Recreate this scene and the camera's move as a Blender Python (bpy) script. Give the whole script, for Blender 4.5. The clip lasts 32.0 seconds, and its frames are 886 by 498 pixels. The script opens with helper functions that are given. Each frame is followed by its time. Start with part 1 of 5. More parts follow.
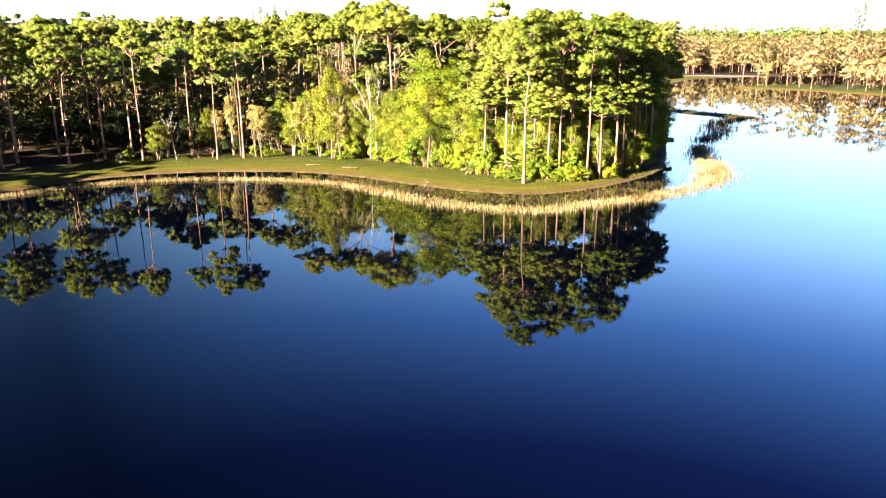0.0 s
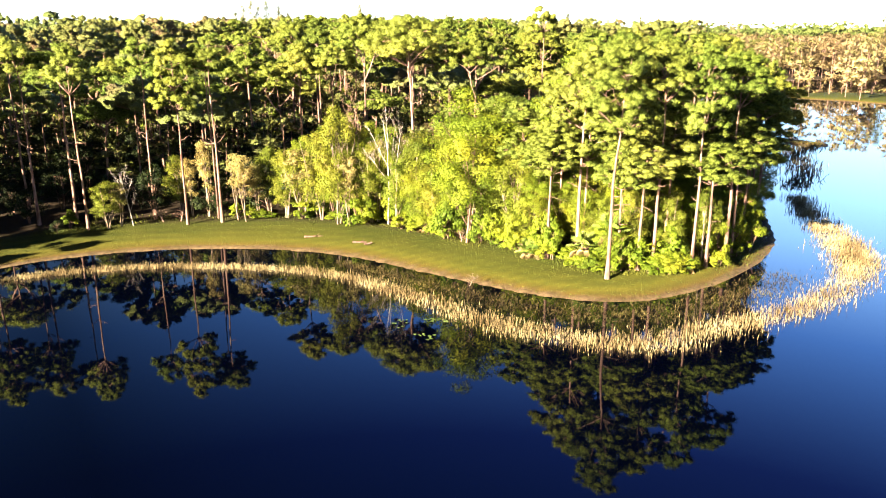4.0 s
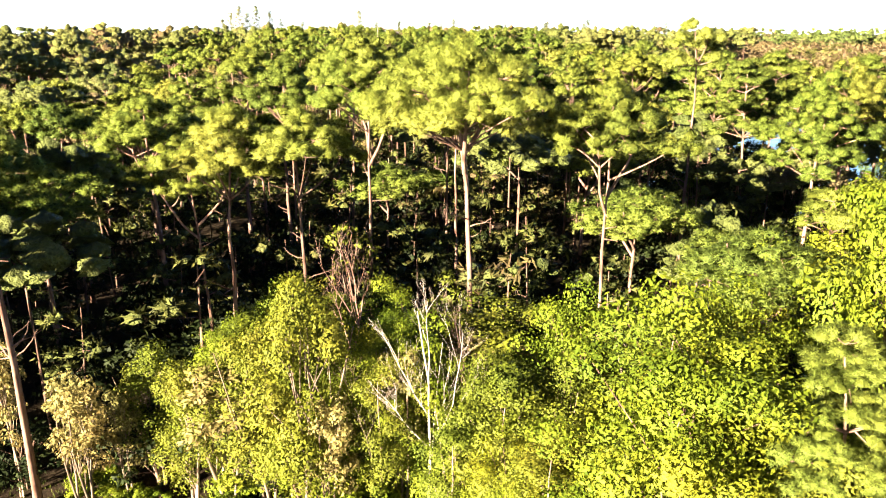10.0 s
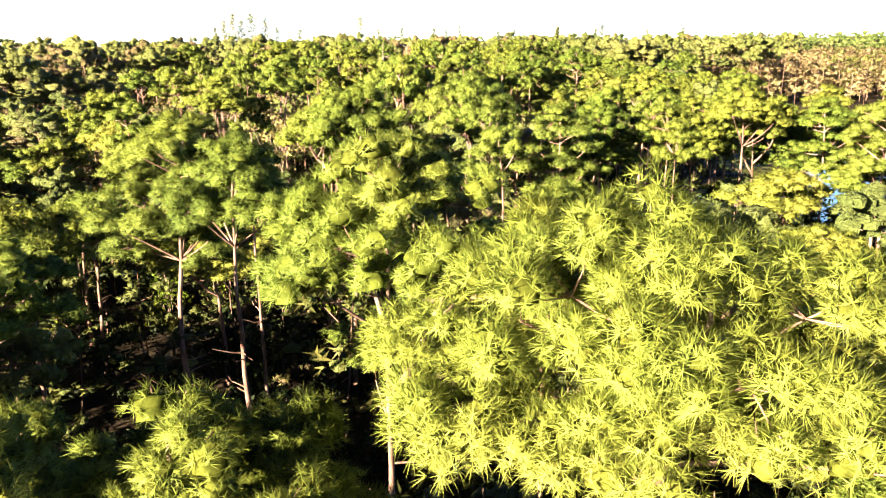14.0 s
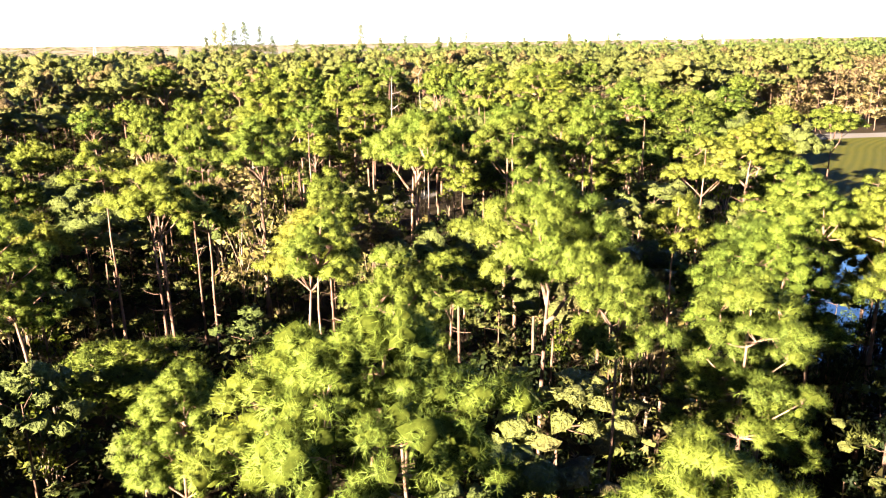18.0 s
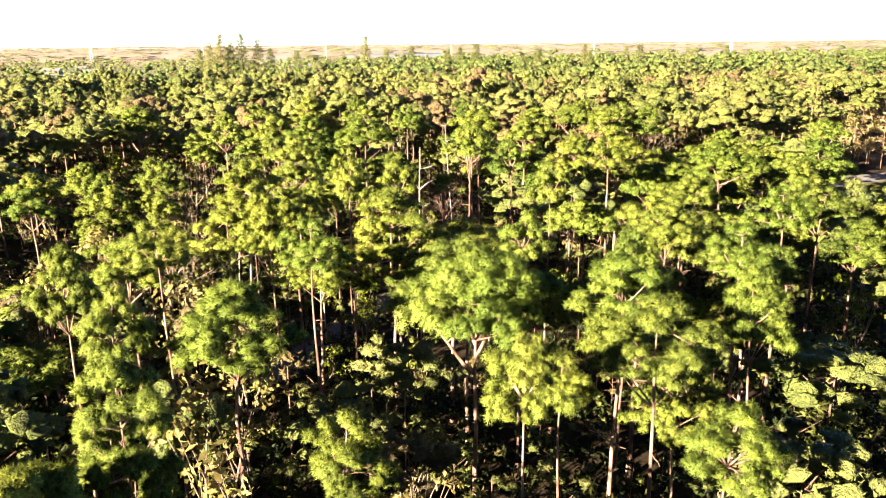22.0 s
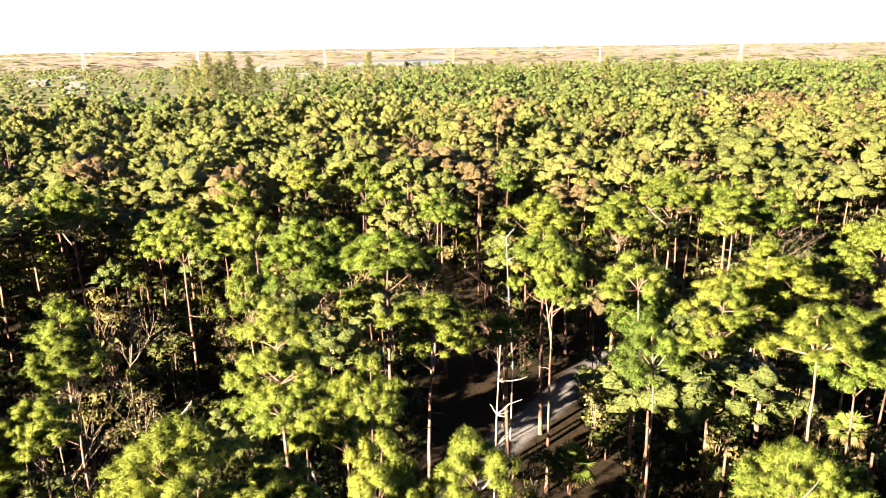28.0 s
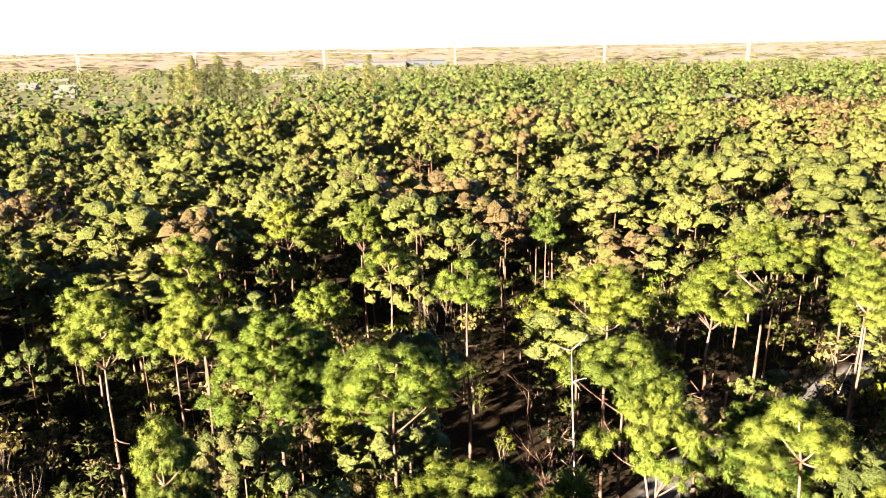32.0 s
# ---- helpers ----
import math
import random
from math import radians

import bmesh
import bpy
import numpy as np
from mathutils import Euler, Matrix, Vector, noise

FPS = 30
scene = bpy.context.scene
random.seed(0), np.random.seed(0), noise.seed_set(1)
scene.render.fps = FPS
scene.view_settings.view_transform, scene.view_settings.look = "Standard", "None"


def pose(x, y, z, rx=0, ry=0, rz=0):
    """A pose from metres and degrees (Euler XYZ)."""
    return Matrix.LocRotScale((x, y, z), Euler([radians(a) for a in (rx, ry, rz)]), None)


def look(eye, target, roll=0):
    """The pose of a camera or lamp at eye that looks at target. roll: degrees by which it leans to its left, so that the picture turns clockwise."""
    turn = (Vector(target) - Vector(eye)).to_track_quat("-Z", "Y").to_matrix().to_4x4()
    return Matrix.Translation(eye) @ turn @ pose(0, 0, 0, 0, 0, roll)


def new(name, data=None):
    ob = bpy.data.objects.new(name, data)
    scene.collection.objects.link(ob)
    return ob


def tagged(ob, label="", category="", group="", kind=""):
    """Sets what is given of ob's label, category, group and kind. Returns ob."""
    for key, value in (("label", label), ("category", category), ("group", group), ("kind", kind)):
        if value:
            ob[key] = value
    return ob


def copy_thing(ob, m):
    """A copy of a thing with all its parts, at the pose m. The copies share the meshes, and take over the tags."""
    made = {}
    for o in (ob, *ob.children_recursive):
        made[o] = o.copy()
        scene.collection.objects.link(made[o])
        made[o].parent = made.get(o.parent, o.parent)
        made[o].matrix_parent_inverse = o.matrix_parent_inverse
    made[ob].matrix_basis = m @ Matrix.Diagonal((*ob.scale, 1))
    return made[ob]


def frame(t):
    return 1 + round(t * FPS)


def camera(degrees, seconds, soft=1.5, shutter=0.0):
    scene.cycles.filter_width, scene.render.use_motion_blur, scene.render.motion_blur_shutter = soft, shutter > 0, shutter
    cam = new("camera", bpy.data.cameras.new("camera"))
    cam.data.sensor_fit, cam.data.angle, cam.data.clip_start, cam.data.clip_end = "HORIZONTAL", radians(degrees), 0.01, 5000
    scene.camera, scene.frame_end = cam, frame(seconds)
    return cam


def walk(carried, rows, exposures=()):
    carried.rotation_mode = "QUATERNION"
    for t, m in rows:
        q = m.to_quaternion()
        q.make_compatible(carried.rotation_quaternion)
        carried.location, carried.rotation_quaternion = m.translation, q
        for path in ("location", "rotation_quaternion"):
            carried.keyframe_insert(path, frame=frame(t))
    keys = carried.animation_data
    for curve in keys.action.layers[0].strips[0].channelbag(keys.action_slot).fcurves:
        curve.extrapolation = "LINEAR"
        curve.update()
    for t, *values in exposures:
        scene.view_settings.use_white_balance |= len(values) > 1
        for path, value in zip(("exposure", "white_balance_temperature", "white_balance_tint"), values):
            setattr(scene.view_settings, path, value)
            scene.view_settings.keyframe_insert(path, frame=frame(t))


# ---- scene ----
cam = camera(61.0, 32.0, soft=1.1)
ROWS = [
    (0.0, -0.00, 0.00, 14.48, 0.00, -15.60, -0.06),
    (0.5, -0.68, 2.68, 14.78, -0.08, -15.83, -0.05),
    (1.0, -1.34, 5.37, 15.04, -0.17, -16.03, -0.03),
    (1.5, -2.00, 8.13, 15.55, -0.27, -16.12, 0.00),
    (2.0, -2.69, 10.97, 16.07, -0.37, -16.17, 0.06),
    (2.5, -3.32, 13.91, 16.57, -0.45, -16.21, 0.08),
    (3.0, -3.79, 16.92, 17.12, -0.51, -16.25, 0.08),
    (3.5, -4.07, 20.04, 17.68, -0.55, -16.25, 0.08),
    (5.5, -5.17, 33.42, 17.98, -0.46, -16.26, 0.11),
    (6.0, -5.42, 37.05, 17.87, -0.44, -16.23, 0.10),
    (6.5, -5.65, 40.70, 17.90, -0.42, -16.18, 0.10),
    (7.0, -5.92, 44.46, 18.15, -0.43, -16.11, 0.12),
    (7.5, -6.30, 48.22, 18.47, -0.47, -16.05, 0.12),
    (8.0, -6.73, 51.88, 18.65, -0.51, -16.01, 0.12),
    (8.5, -7.12, 55.41, 18.76, -0.52, -15.96, 0.11),
    (9.0, -7.55, 58.90, 19.09, -0.51, -15.89, 0.07),
    (9.5, -7.96, 62.39, 19.31, -0.51, -15.91, 0.01),
    (10.0, -8.41, 65.84, 19.63, -0.52, -15.95, -0.06),
    (10.5, -8.87, 69.12, 20.10, -0.54, -15.93, -0.14),
    (11.0, -9.21, 72.17, 20.37, -0.55, -15.92, -0.20),
    (11.5, -9.44, 75.08, 20.66, -0.54, -15.91, -0.26),
    (12.0, -9.67, 78.01, 20.94, -0.51, -15.89, -0.30),
    (12.5, -9.92, 80.91, 21.01, -0.47, -15.85, -0.35),
    (13.0, -10.18, 83.80, 21.03, -0.43, -15.81, -0.43),
    (13.5, -10.50, 86.87, 21.22, -0.39, -15.77, -0.49),
    (14.0, -10.84, 89.82, 21.72, -0.36, -15.74, -0.51),
    (14.5, -11.13, 92.91, 22.14, -0.38, -15.74, -0.49),
    (15.0, -11.38, 96.00, 22.60, -0.38, -15.76, -0.46),
    (15.5, -11.62, 99.14, 23.08, -0.38, -15.78, -0.47),
    (17.5, -13.12, 111.37, 24.68, -0.32, -15.70, -0.68),
    (18.0, -13.51, 114.48, 25.42, -0.32, -15.69, -0.71),
    (18.5, -13.87, 117.58, 26.08, -0.30, -15.69, -0.73),
    (19.0, -14.28, 120.68, 26.81, -0.26, -15.70, -0.74),
    (19.5, -14.69, 123.79, 27.68, -0.21, -15.68, -0.73),
    (20.0, -15.16, 126.85, 28.47, -0.18, -15.66, -0.70),
    (20.5, -15.71, 129.85, 29.05, -0.20, -15.65, -0.65),
    (21.0, -16.34, 132.87, 29.56, -0.26, -15.63, -0.60),
    (21.5, -16.90, 135.91, 30.10, -0.28, -15.62, -0.56),
    (22.0, -17.36, 138.91, 30.71, -0.31, -15.64, -0.57),
    (22.5, -17.77, 141.89, 31.31, -0.32, -15.66, -0.62),
    (23.0, -18.21, 144.85, 31.95, -0.35, -15.70, -0.72),
    (23.5, -18.65, 147.77, 32.66, -0.34, -15.72, -0.84),
    (24.0, -19.12, 150.83, 33.32, -0.32, -15.74, -0.97),
    (24.5, -19.58, 153.93, 33.96, -0.30, -15.76, -1.08),
    (25.0, -20.07, 156.97, 34.54, -0.29, -15.78, -1.16),
    (25.5, -20.57, 159.85, 35.02, -0.32, -15.77, -1.18),
    (27.5, -21.92, 170.85, 36.11, -0.34, -15.48, -0.86),
    (28.0, -22.18, 173.60, 36.11, -0.36, -15.46, -0.79),
    (28.5, -22.42, 176.37, 36.14, -0.38, -15.44, -0.75),
    (29.0, -22.63, 179.13, 36.36, -0.39, -15.43, -0.74),
    (29.5, -22.86, 181.87, 36.57, -0.39, -15.43, -0.77),
    (30.0, -23.08, 184.61, 36.67, -0.35, -15.43, -0.83),
    (30.5, -23.27, 187.40, 36.77, -0.33, -15.45, -0.89),
    (31.0, -23.43, 190.26, 36.80, -0.31, -15.46, -0.93),
    (31.5, -23.61, 193.12, 36.87, -0.29, -15.48, -0.96),
    (32.0, -23.80, 195.90, 36.97, -0.29, -15.48, -0.98),
]
walk(cam, [(t, pose(x, y, z, 90 + pitch, 0, yaw) @ pose(0, 0, 0, 0, 0, roll)) for t, x, y, z, yaw, pitch, roll in ROWS],
     [(0.0, 3.74), (5.0, 3.68), (8.5, 3.48), (14.0, 3.56), (22.0, 3.5), (32.0, 3.38)])

# ---- sky, sun, exposure ----
SUN_AZ, SUN_EL = radians(226), radians(17.5)      # compass bearing from +y towards +x, height
world = bpy.data.worlds.new("world")
scene.world = world
world.use_nodes = True
wn, wl = world.node_tree.nodes, world.node_tree.links
sky = wn.new("ShaderNodeTexSky")
sky.sky_type, sky.sun_disc, sky.sun_elevation, sky.sun_rotation = "NISHITA", False, SUN_EL, SUN_AZ
sky.air_density, sky.dust_density, sky.ozone_density = 0.5, 0.3, 6.0
wn["Background"].inputs["Strength"].default_value = 0.02


def sky_ramp(fac, gain, stops):
    r, k = wn.new("ShaderNodeValToRGB"), wn.new("ShaderNodeVectorMath")
    while len(r.color_ramp.elements) < len(stops):
        r.color_ramp.elements.new(0.5)
    for e, (p, c) in zip(r.color_ramp.elements, stops):
        e.position, e.color = p, (*c, 1)
    wl.new(fac, r.inputs["Fac"])
    k.operation, k.inputs[1].default_value = "MULTIPLY", (gain, gain, gain)
    wl.new(r.outputs["Color"], k.inputs[0])
    return k.outputs[0]


def sky_op(kind, a, b):
    k = wn.new("ShaderNodeVectorMath")
    k.operation = kind
    for slot, v in zip(k.inputs, (a, b)):
        if isinstance(v, tuple):
            slot.default_value = v
        else:
            wl.new(v, slot)
    return k


# pale haze low over the horizon, and a clear blue above it that is brighter away from the sun
tcw, szw = wn.new("ShaderNodeTexCoord"), wn.new("ShaderNodeSeparateXYZ")
wl.new(tcw.outputs["Generated"], szw.inputs[0])
haze = sky_ramp(szw.outputs["Z"], 12.0, [(0.0, (1.0, 0.98, 0.95)), (0.04, (0.75, 0.76, 0.78)), (0.1, (0, 0, 0))])
blue = sky_ramp(szw.outputs["Z"], 16.5, [(0.0, (0.2, 0.27, 0.34)), (0.13, (0.22, 0.38, 0.57)), (0.24, (0.17, 0.34, 0.635)), (0.35, (0.056, 0.16, 0.475)), (0.5, (0.01, 0.027, 0.17)), (0.8, (0, 0.004, 0.04))])
away = sky_op("DOT_PRODUCT", tcw.outputs["Generated"], (-math.sin(SUN_AZ), -math.cos(SUN_AZ), 0.0))
rise = wn.new("ShaderNodeMapRange")
wl.new(away.outputs["Value"], rise.inputs["Value"])
for key, v in (("From Min", 0.25), ("From Max", 1.0), ("To Min", 0.14), ("To Max", 2.2)):
    rise.inputs[key].default_value = v
blue = sky_op("MULTIPLY", blue, rise.outputs[0]).outputs[0]
clear = sky_op("MULTIPLY", sky.outputs[0], (0.15, 0.15, 0.15)).outputs[0]
total = sky_op("ADD", sky_op("ADD", haze, blue).outputs[0], clear)
wl.new(total.outputs[0], wn["Background"].inputs["Color"])
sun = new("sun", bpy.data.lights.new("sun", "SUN"))
sun.data.energy, sun.data.angle, sun.data.color = 5.0, radians(0.5), (1.0, 0.83, 0.6)
SUN_DIR = Vector((math.sin(SUN_AZ) * math.cos(SUN_EL), math.cos(SUN_AZ) * math.cos(SUN_EL), math.sin(SUN_EL)))
sun.matrix_world = look(SUN_DIR * 300, (0, 0, 0))


# ---- materials ----
def material(name, rough=0.8, metal=0.0, spec=0.3):
    m = bpy.data.materials.new(name)
    m.use_nodes = True
    n = m.node_tree.nodes
    b = n["Principled BSDF"]
    b.inputs["Roughness"].default_value, b.inputs["Metallic"].default_value = rough, metal
    b.inputs["Specular IOR Level"].default_value = spec
    return m, n, m.node_tree.links, b


def noise_tex(n, l, scale, detail=3.0, rough=0.55, world_space=True, vector=None):
    t = n.new("ShaderNodeTexNoise")
    t.inputs["Scale"].default_value, t.inputs["Detail"].default_value, t.inputs["Roughness"].default_value = scale, detail, rough
    if vector is not None:
        l.new(vector, t.inputs["Vector"])
    elif world_space:
        l.new(n.new("ShaderNodeNewGeometry").outputs["Position"], t.inputs["Vector"])
    return t.outputs["Fac"]


def ramp(n, l, fac, stops):
    r = n.new("ShaderNodeValToRGB")
    e = r.color_ramp.elements
    while len(e) < len(stops):
        e.new(0.5)
    for k, (p, c) in zip(e, stops):
        k.position, k.color = p, (*c, 1)
    l.new(fac, r.inputs["Fac"])
    return r.outputs["Color"]


def mix(n, l, fac, a, b, kind="MIX"):
    m = n.new("ShaderNodeMix")
    m.data_type, m.blend_type = "RGBA", kind
    for key, v in (("Factor", fac), ("A", a), ("B", b)):
        s = [i for i in m.inputs if i.name == key and (i.type == "RGBA" or key == "Factor" and i.type == "VALUE")][0]
        if isinstance(v, (int, float)):
            s.default_value = v
        elif isinstance(v, tuple):
            s.default_value = (*v, 1)
        else:
            l.new(v, s)
    return [o for o in m.outputs if o.type == "RGBA"][0]


def bump(n, l, b, fac, strength, distance):
    k = n.new("ShaderNodeBump")
    k.inputs["Strength"].default_value, k.inputs["Distance"].default_value = strength, distance
    l.new(fac, k.inputs["Height"])
    l.new(k.outputs["Normal"], b.inputs["Normal"])


def foliage(name, dark, mid, light, patch=0.16, through_light=0.3, dry=None, grow=0.13, grain=1.0):
    """Leaves or needles: colour drifts from crown to crown and from blade to blade; some light comes through."""
    m, n, l, b = material(name, 0.65, 0.0, 0.12)
    drift = ramp(n, l, noise_tex(n, l, patch, 2.0), [(0.32, dark), (0.52, mid), (0.7, light)])
    if dry:         # here and there a tree turned brown
        drift = mix(n, l, ramp(n, l, noise_tex(n, l, grow, 1.0), [(0.585, (0, 0, 0)), (0.67, (1, 1, 1))]), drift, dry)
    blade = n.new("ShaderNodeNewGeometry").outputs["Random Per Island"]
    shade = ramp(n, l, blade, [(0.0, (0.66, 0.68, 0.68)), (1.0, (1.26, 1.24, 1.2))])
    one = n.new("ShaderNodeObjectInfo").outputs["Random"]
    tint = ramp(n, l, one, [(0.0, (0.8, 0.9, 0.85)), (0.5, (1.0, 1.0, 1.0)), (1.0, (1.12, 1.04, 0.98))])
    fleck = ramp(n, l, noise_tex(n, l, 6.0, 2.0, 0.7), [(0.34, (0.62, 0.66, 0.6)), (0.66, (1.2, 1.16, 1.1))])
    col = mix(n, l, grain, mix(n, l, 1.0, mix(n, l, grain, drift, shade, "MULTIPLY"), tint, "MULTIPLY"), fleck, "MULTIPLY")
    l.new(col, b.inputs["Base Color"])
    tr, add = n.new("ShaderNodeBsdfTranslucent"), n.new("ShaderNodeMixShader")
    l.new(col, tr.inputs["Color"])
    add.inputs["Fac"].default_value = through_light
    l.new(b.outputs[0], add.inputs[1])
    l.new(tr.outputs[0], add.inputs[2])
    l.new(add.outputs[0], n["Material Output"].inputs["Surface"])
    return m


def bark(name, dark, light, scale=3.0):
    m, n, l, b = material(name, 0.9, 0.0, 0.15)
    tc = n.new("ShaderNodeTexCoord").outputs["Object"]
    mp = n.new("ShaderNodeMapping")
    mp.inputs["Scale"].default_value = (1, 1, 0.25)
    l.new(tc, mp.inputs["Vector"])
    f = noise_tex(n, l, scale, 6.0, 0.65, False, mp.outputs[0])
    one = n.new("ShaderNodeObjectInfo").outputs["Random"]
    tint = ramp(n, l, one, [(0.0, (0.75, 0.72, 0.72)), (1.0, (1.2, 1.12, 1.08))])
    l.new(mix(n, l, 1.0, ramp(n, l, f, [(0.36, dark), (0.62, light)]), tint, "MULTIPLY"), b.inputs["Base Color"])
    bump(n, l, b, f, 0.6, 0.05)
    return m


PINE = foliage("pine_needles", (0.106, 0.146, 0.03), (0.173, 0.218, 0.04), (0.247, 0.272, 0.058), 0.11, 0.2)
# bluer and duller than the near needles: distance haze mixed into the colour
PINE_HAZED = foliage("hazed_pine_needles", (0.11, 0.142, 0.042), (0.175, 0.205, 0.06), (0.24, 0.25, 0.084), 0.07, 0.25, (0.19, 0.145, 0.08), 0.075, 0.5)
# the far needles' colours dimmed by a quarter: shade painted into the clump bodies
PINE_FAR_SHADE = foliage("shaded_far_needles", (0.085, 0.11, 0.032), (0.135, 0.158, 0.046), (0.185, 0.192, 0.064), 0.07, 0.1, (0.15, 0.115, 0.06), 0.075, 0.6)
pn, pl = PINE_FAR_SHADE.node_tree.nodes, PINE_FAR_SHADE.node_tree.links
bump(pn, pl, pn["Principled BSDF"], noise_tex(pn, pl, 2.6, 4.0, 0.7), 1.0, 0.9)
# crown cores: needles darkened, so the shade between them is in the colour
PINE_CORE_SHADE = foliage("shaded_core_needles", (0.045, 0.057, 0.012), (0.07, 0.083, 0.015), (0.1, 0.105, 0.021), 0.11, 0.05)
PINE_CORE_SHADE.node_tree.nodes["Principled BSDF"].inputs["Specular IOR Level"].default_value = 0.0
LOW_GREEN = foliage("understorey_leaves", (0.035, 0.044, 0.012), (0.065, 0.072, 0.018), (0.11, 0.1, 0.03), 0.08, 0.12, (0.12, 0.09, 0.045), 0.12)
PINE_BROWN = foliage("dry_cypress_twigs", (0.22, 0.15, 0.085), (0.32, 0.23, 0.13), (0.36, 0.3, 0.15), 0.06, 0.3, (0.2, 0.2, 0.06), 0.03)
LEAF_BRIGHT = foliage("bright_leaves", (0.07, 0.11, 0.01), (0.13, 0.172, 0.013), (0.205, 0.22, 0.019), 0.3, 0.2)
LEAF_OLIVE = foliage("olive_leaves", (0.07, 0.092, 0.011), (0.122, 0.142, 0.016), (0.18, 0.182, 0.027), 0.3, 0.2)
# nearly black green: the deep shade under the pines is put into these leaves
LEAF_SHADED = foliage("shade_darkened_leaves", (0.008, 0.013, 0.004), (0.014, 0.023, 0.006), (0.03, 0.04, 0.01), 0.3, 0.08)
LEAF_TAN = foliage("dry_tan_leaves", (0.17, 0.13, 0.05), (0.25, 0.21, 0.08), (0.31, 0.28, 0.11), 0.4)
FROND = foliage("palm_fronds", (0.08, 0.13, 0.02), (0.15, 0.19, 0.035), (0.24, 0.25, 0.07), 0.8, 0.2)
FROND_DEAD = foliage("dead_palm_fronds", (0.14, 0.095, 0.045), (0.22, 0.16, 0.08), (0.3, 0.24, 0.12), 0.8, 0.15)
REED = foliage("dry_reeds", (0.17, 0.11, 0.06), (0.28, 0.2, 0.115), (0.4, 0.31, 0.2), 0.35, 0.25)
REED_DARK = foliage("wet_reeds", (0.028, 0.018, 0.009), (0.06, 0.04, 0.017), (0.11, 0.08, 0.03), 0.5, 0.08)
PAD = foliage("lily_pads", (0.06, 0.09, 0.025), (0.1, 0.14, 0.04), (0.16, 0.2, 0.07), 1.0, 0.1)
GRASS_BLADE = foliage("grass_blades", (0.03, 0.045, 0.006), (0.055, 0.07, 0.009), (0.09, 0.095, 0.015), 0.25, 0.1)
BARK = bark("pine_bark", (0.095, 0.05, 0.037), (0.27, 0.185, 0.15))
BARK_PALE = bark("pale_bark", (0.13, 0.1, 0.075), (0.26, 0.21, 0.16))
BARK_TAN = bark("tan_twigs", (0.2, 0.15, 0.11), (0.36, 0.3, 0.24))
BARK_GREY = bark("weathered_wood", (0.2, 0.185, 0.17), (0.42, 0.39, 0.36))
BARK_DARK = bark("dark_bark", (0.07, 0.045, 0.035), (0.2, 0.13, 0.1))

# ---- numbers to meshes ----
rng = np.random.default_rng(7)


class Geo:
    """Triangles gathered with numpy; smooth or flat, with a material slot each and, for leaves, the normals of their clump."""

    def __init__(self):
        self.v, self.f, self.s, self.m, self.n, self.count = [], [], [], [], [], 0

    def add(self, v, f, smooth=False, slot=0, n=None):
        v, f = np.asarray(v, float).reshape(-1, 3), np.asarray(f, int).reshape(-1, 3)
        if n is not None:       # turn each face towards its normal
            c = np.cross(v[f[:, 1]] - v[f[:, 0]], v[f[:, 2]] - v[f[:, 0]])
            back = (c * n[f[:, 0]]).sum(1) < 0
            f[back] = f[back][:, [0, 2, 1]]
        self.v.append(v)
        self.f.append(f + self.count)
        self.s.append(np.full(len(f), smooth or n is not None))
        self.m.append(np.full(len(f), slot))
        self.n.append(np.full((len(v), 3), np.nan) if n is None else n)
        self.count += len(v)
        return self

    def arrays(self):
        return tuple(np.concatenate(k) for k in (self.v, self.f, self.s, self.m, self.n))

    def mesh(self, name, *mats):
        v, f, s, m, n = self.arrays()
        me = bpy.data.meshes.new(name)
        me.vertices.add(len(v))
        me.vertices.foreach_set("co", v.astype(np.float32).ravel())
        me.loops.add(3 * len(f))
        me.loops.foreach_set("vertex_index", f.astype(np.int32).ravel())
        me.polygons.add(len(f))
        me.polygons.foreach_set("loop_start", np.arange(0, 3 * len(f), 3, dtype=np.int32))
        me.polygons.foreach_set("use_smooth", s)
        me.polygons.foreach_set("material_index", m.astype(np.int32))
        for k in mats:
            me.materials.append(k)
        me.update(calc_edges=True)
        known = ~np.isnan(n[:, 0])
        if known.any():
            if not known.all():
                flat = np.zeros_like(v)
                c = np.cross(v[f[:, 1]] - v[f[:, 0]], v[f[:, 2]] - v[f[:, 0]])
                for k in range(3):
                    np.add.at(flat, f[:, k], c)
                flat /= np.linalg.norm(flat, axis=1, keepdims=True) + 1e-12
                n = np.where(known[:, None], n, flat)
            me.normals_split_custom_set_from_vertices(n.astype(np.float32))
        return me

    def stamp(self, other, places, yaws, scales, slot=0):
        """Copies of another Geo's triangles, standing at places, as real geometry."""
        v, f, s, own, nv = other.arrays()
        places, yaws, scales = np.asarray(places, float), np.asarray(yaws), np.asarray(scales, float).reshape(len(places), -1) * np.ones(3)
        c, n = np.cos(yaws)[:, None], np.sin(yaws)[:, None]

        def turned(q):
            return np.stack([q[..., 0] * c - q[..., 1] * n, q[..., 0] * n + q[..., 1] * c, q[..., 2]], -1)

        out = turned(v[None] * scales[:, None]) + places[:, None]
        k = len(v)
        faces = (f[None] + (np.arange(len(places)) * k)[:, None, None]).reshape(-1, 3)
        self.add(out.reshape(-1, 3), faces, False, slot)
        self.s[-1] = np.tile(s, len(places))
        self.m[-1] = np.tile(np.where(own > 0, own, slot), len(places))
        self.n[-1] = turned(np.broadcast_to(nv, (len(places), k, 3))).reshape(-1, 3)
        return self


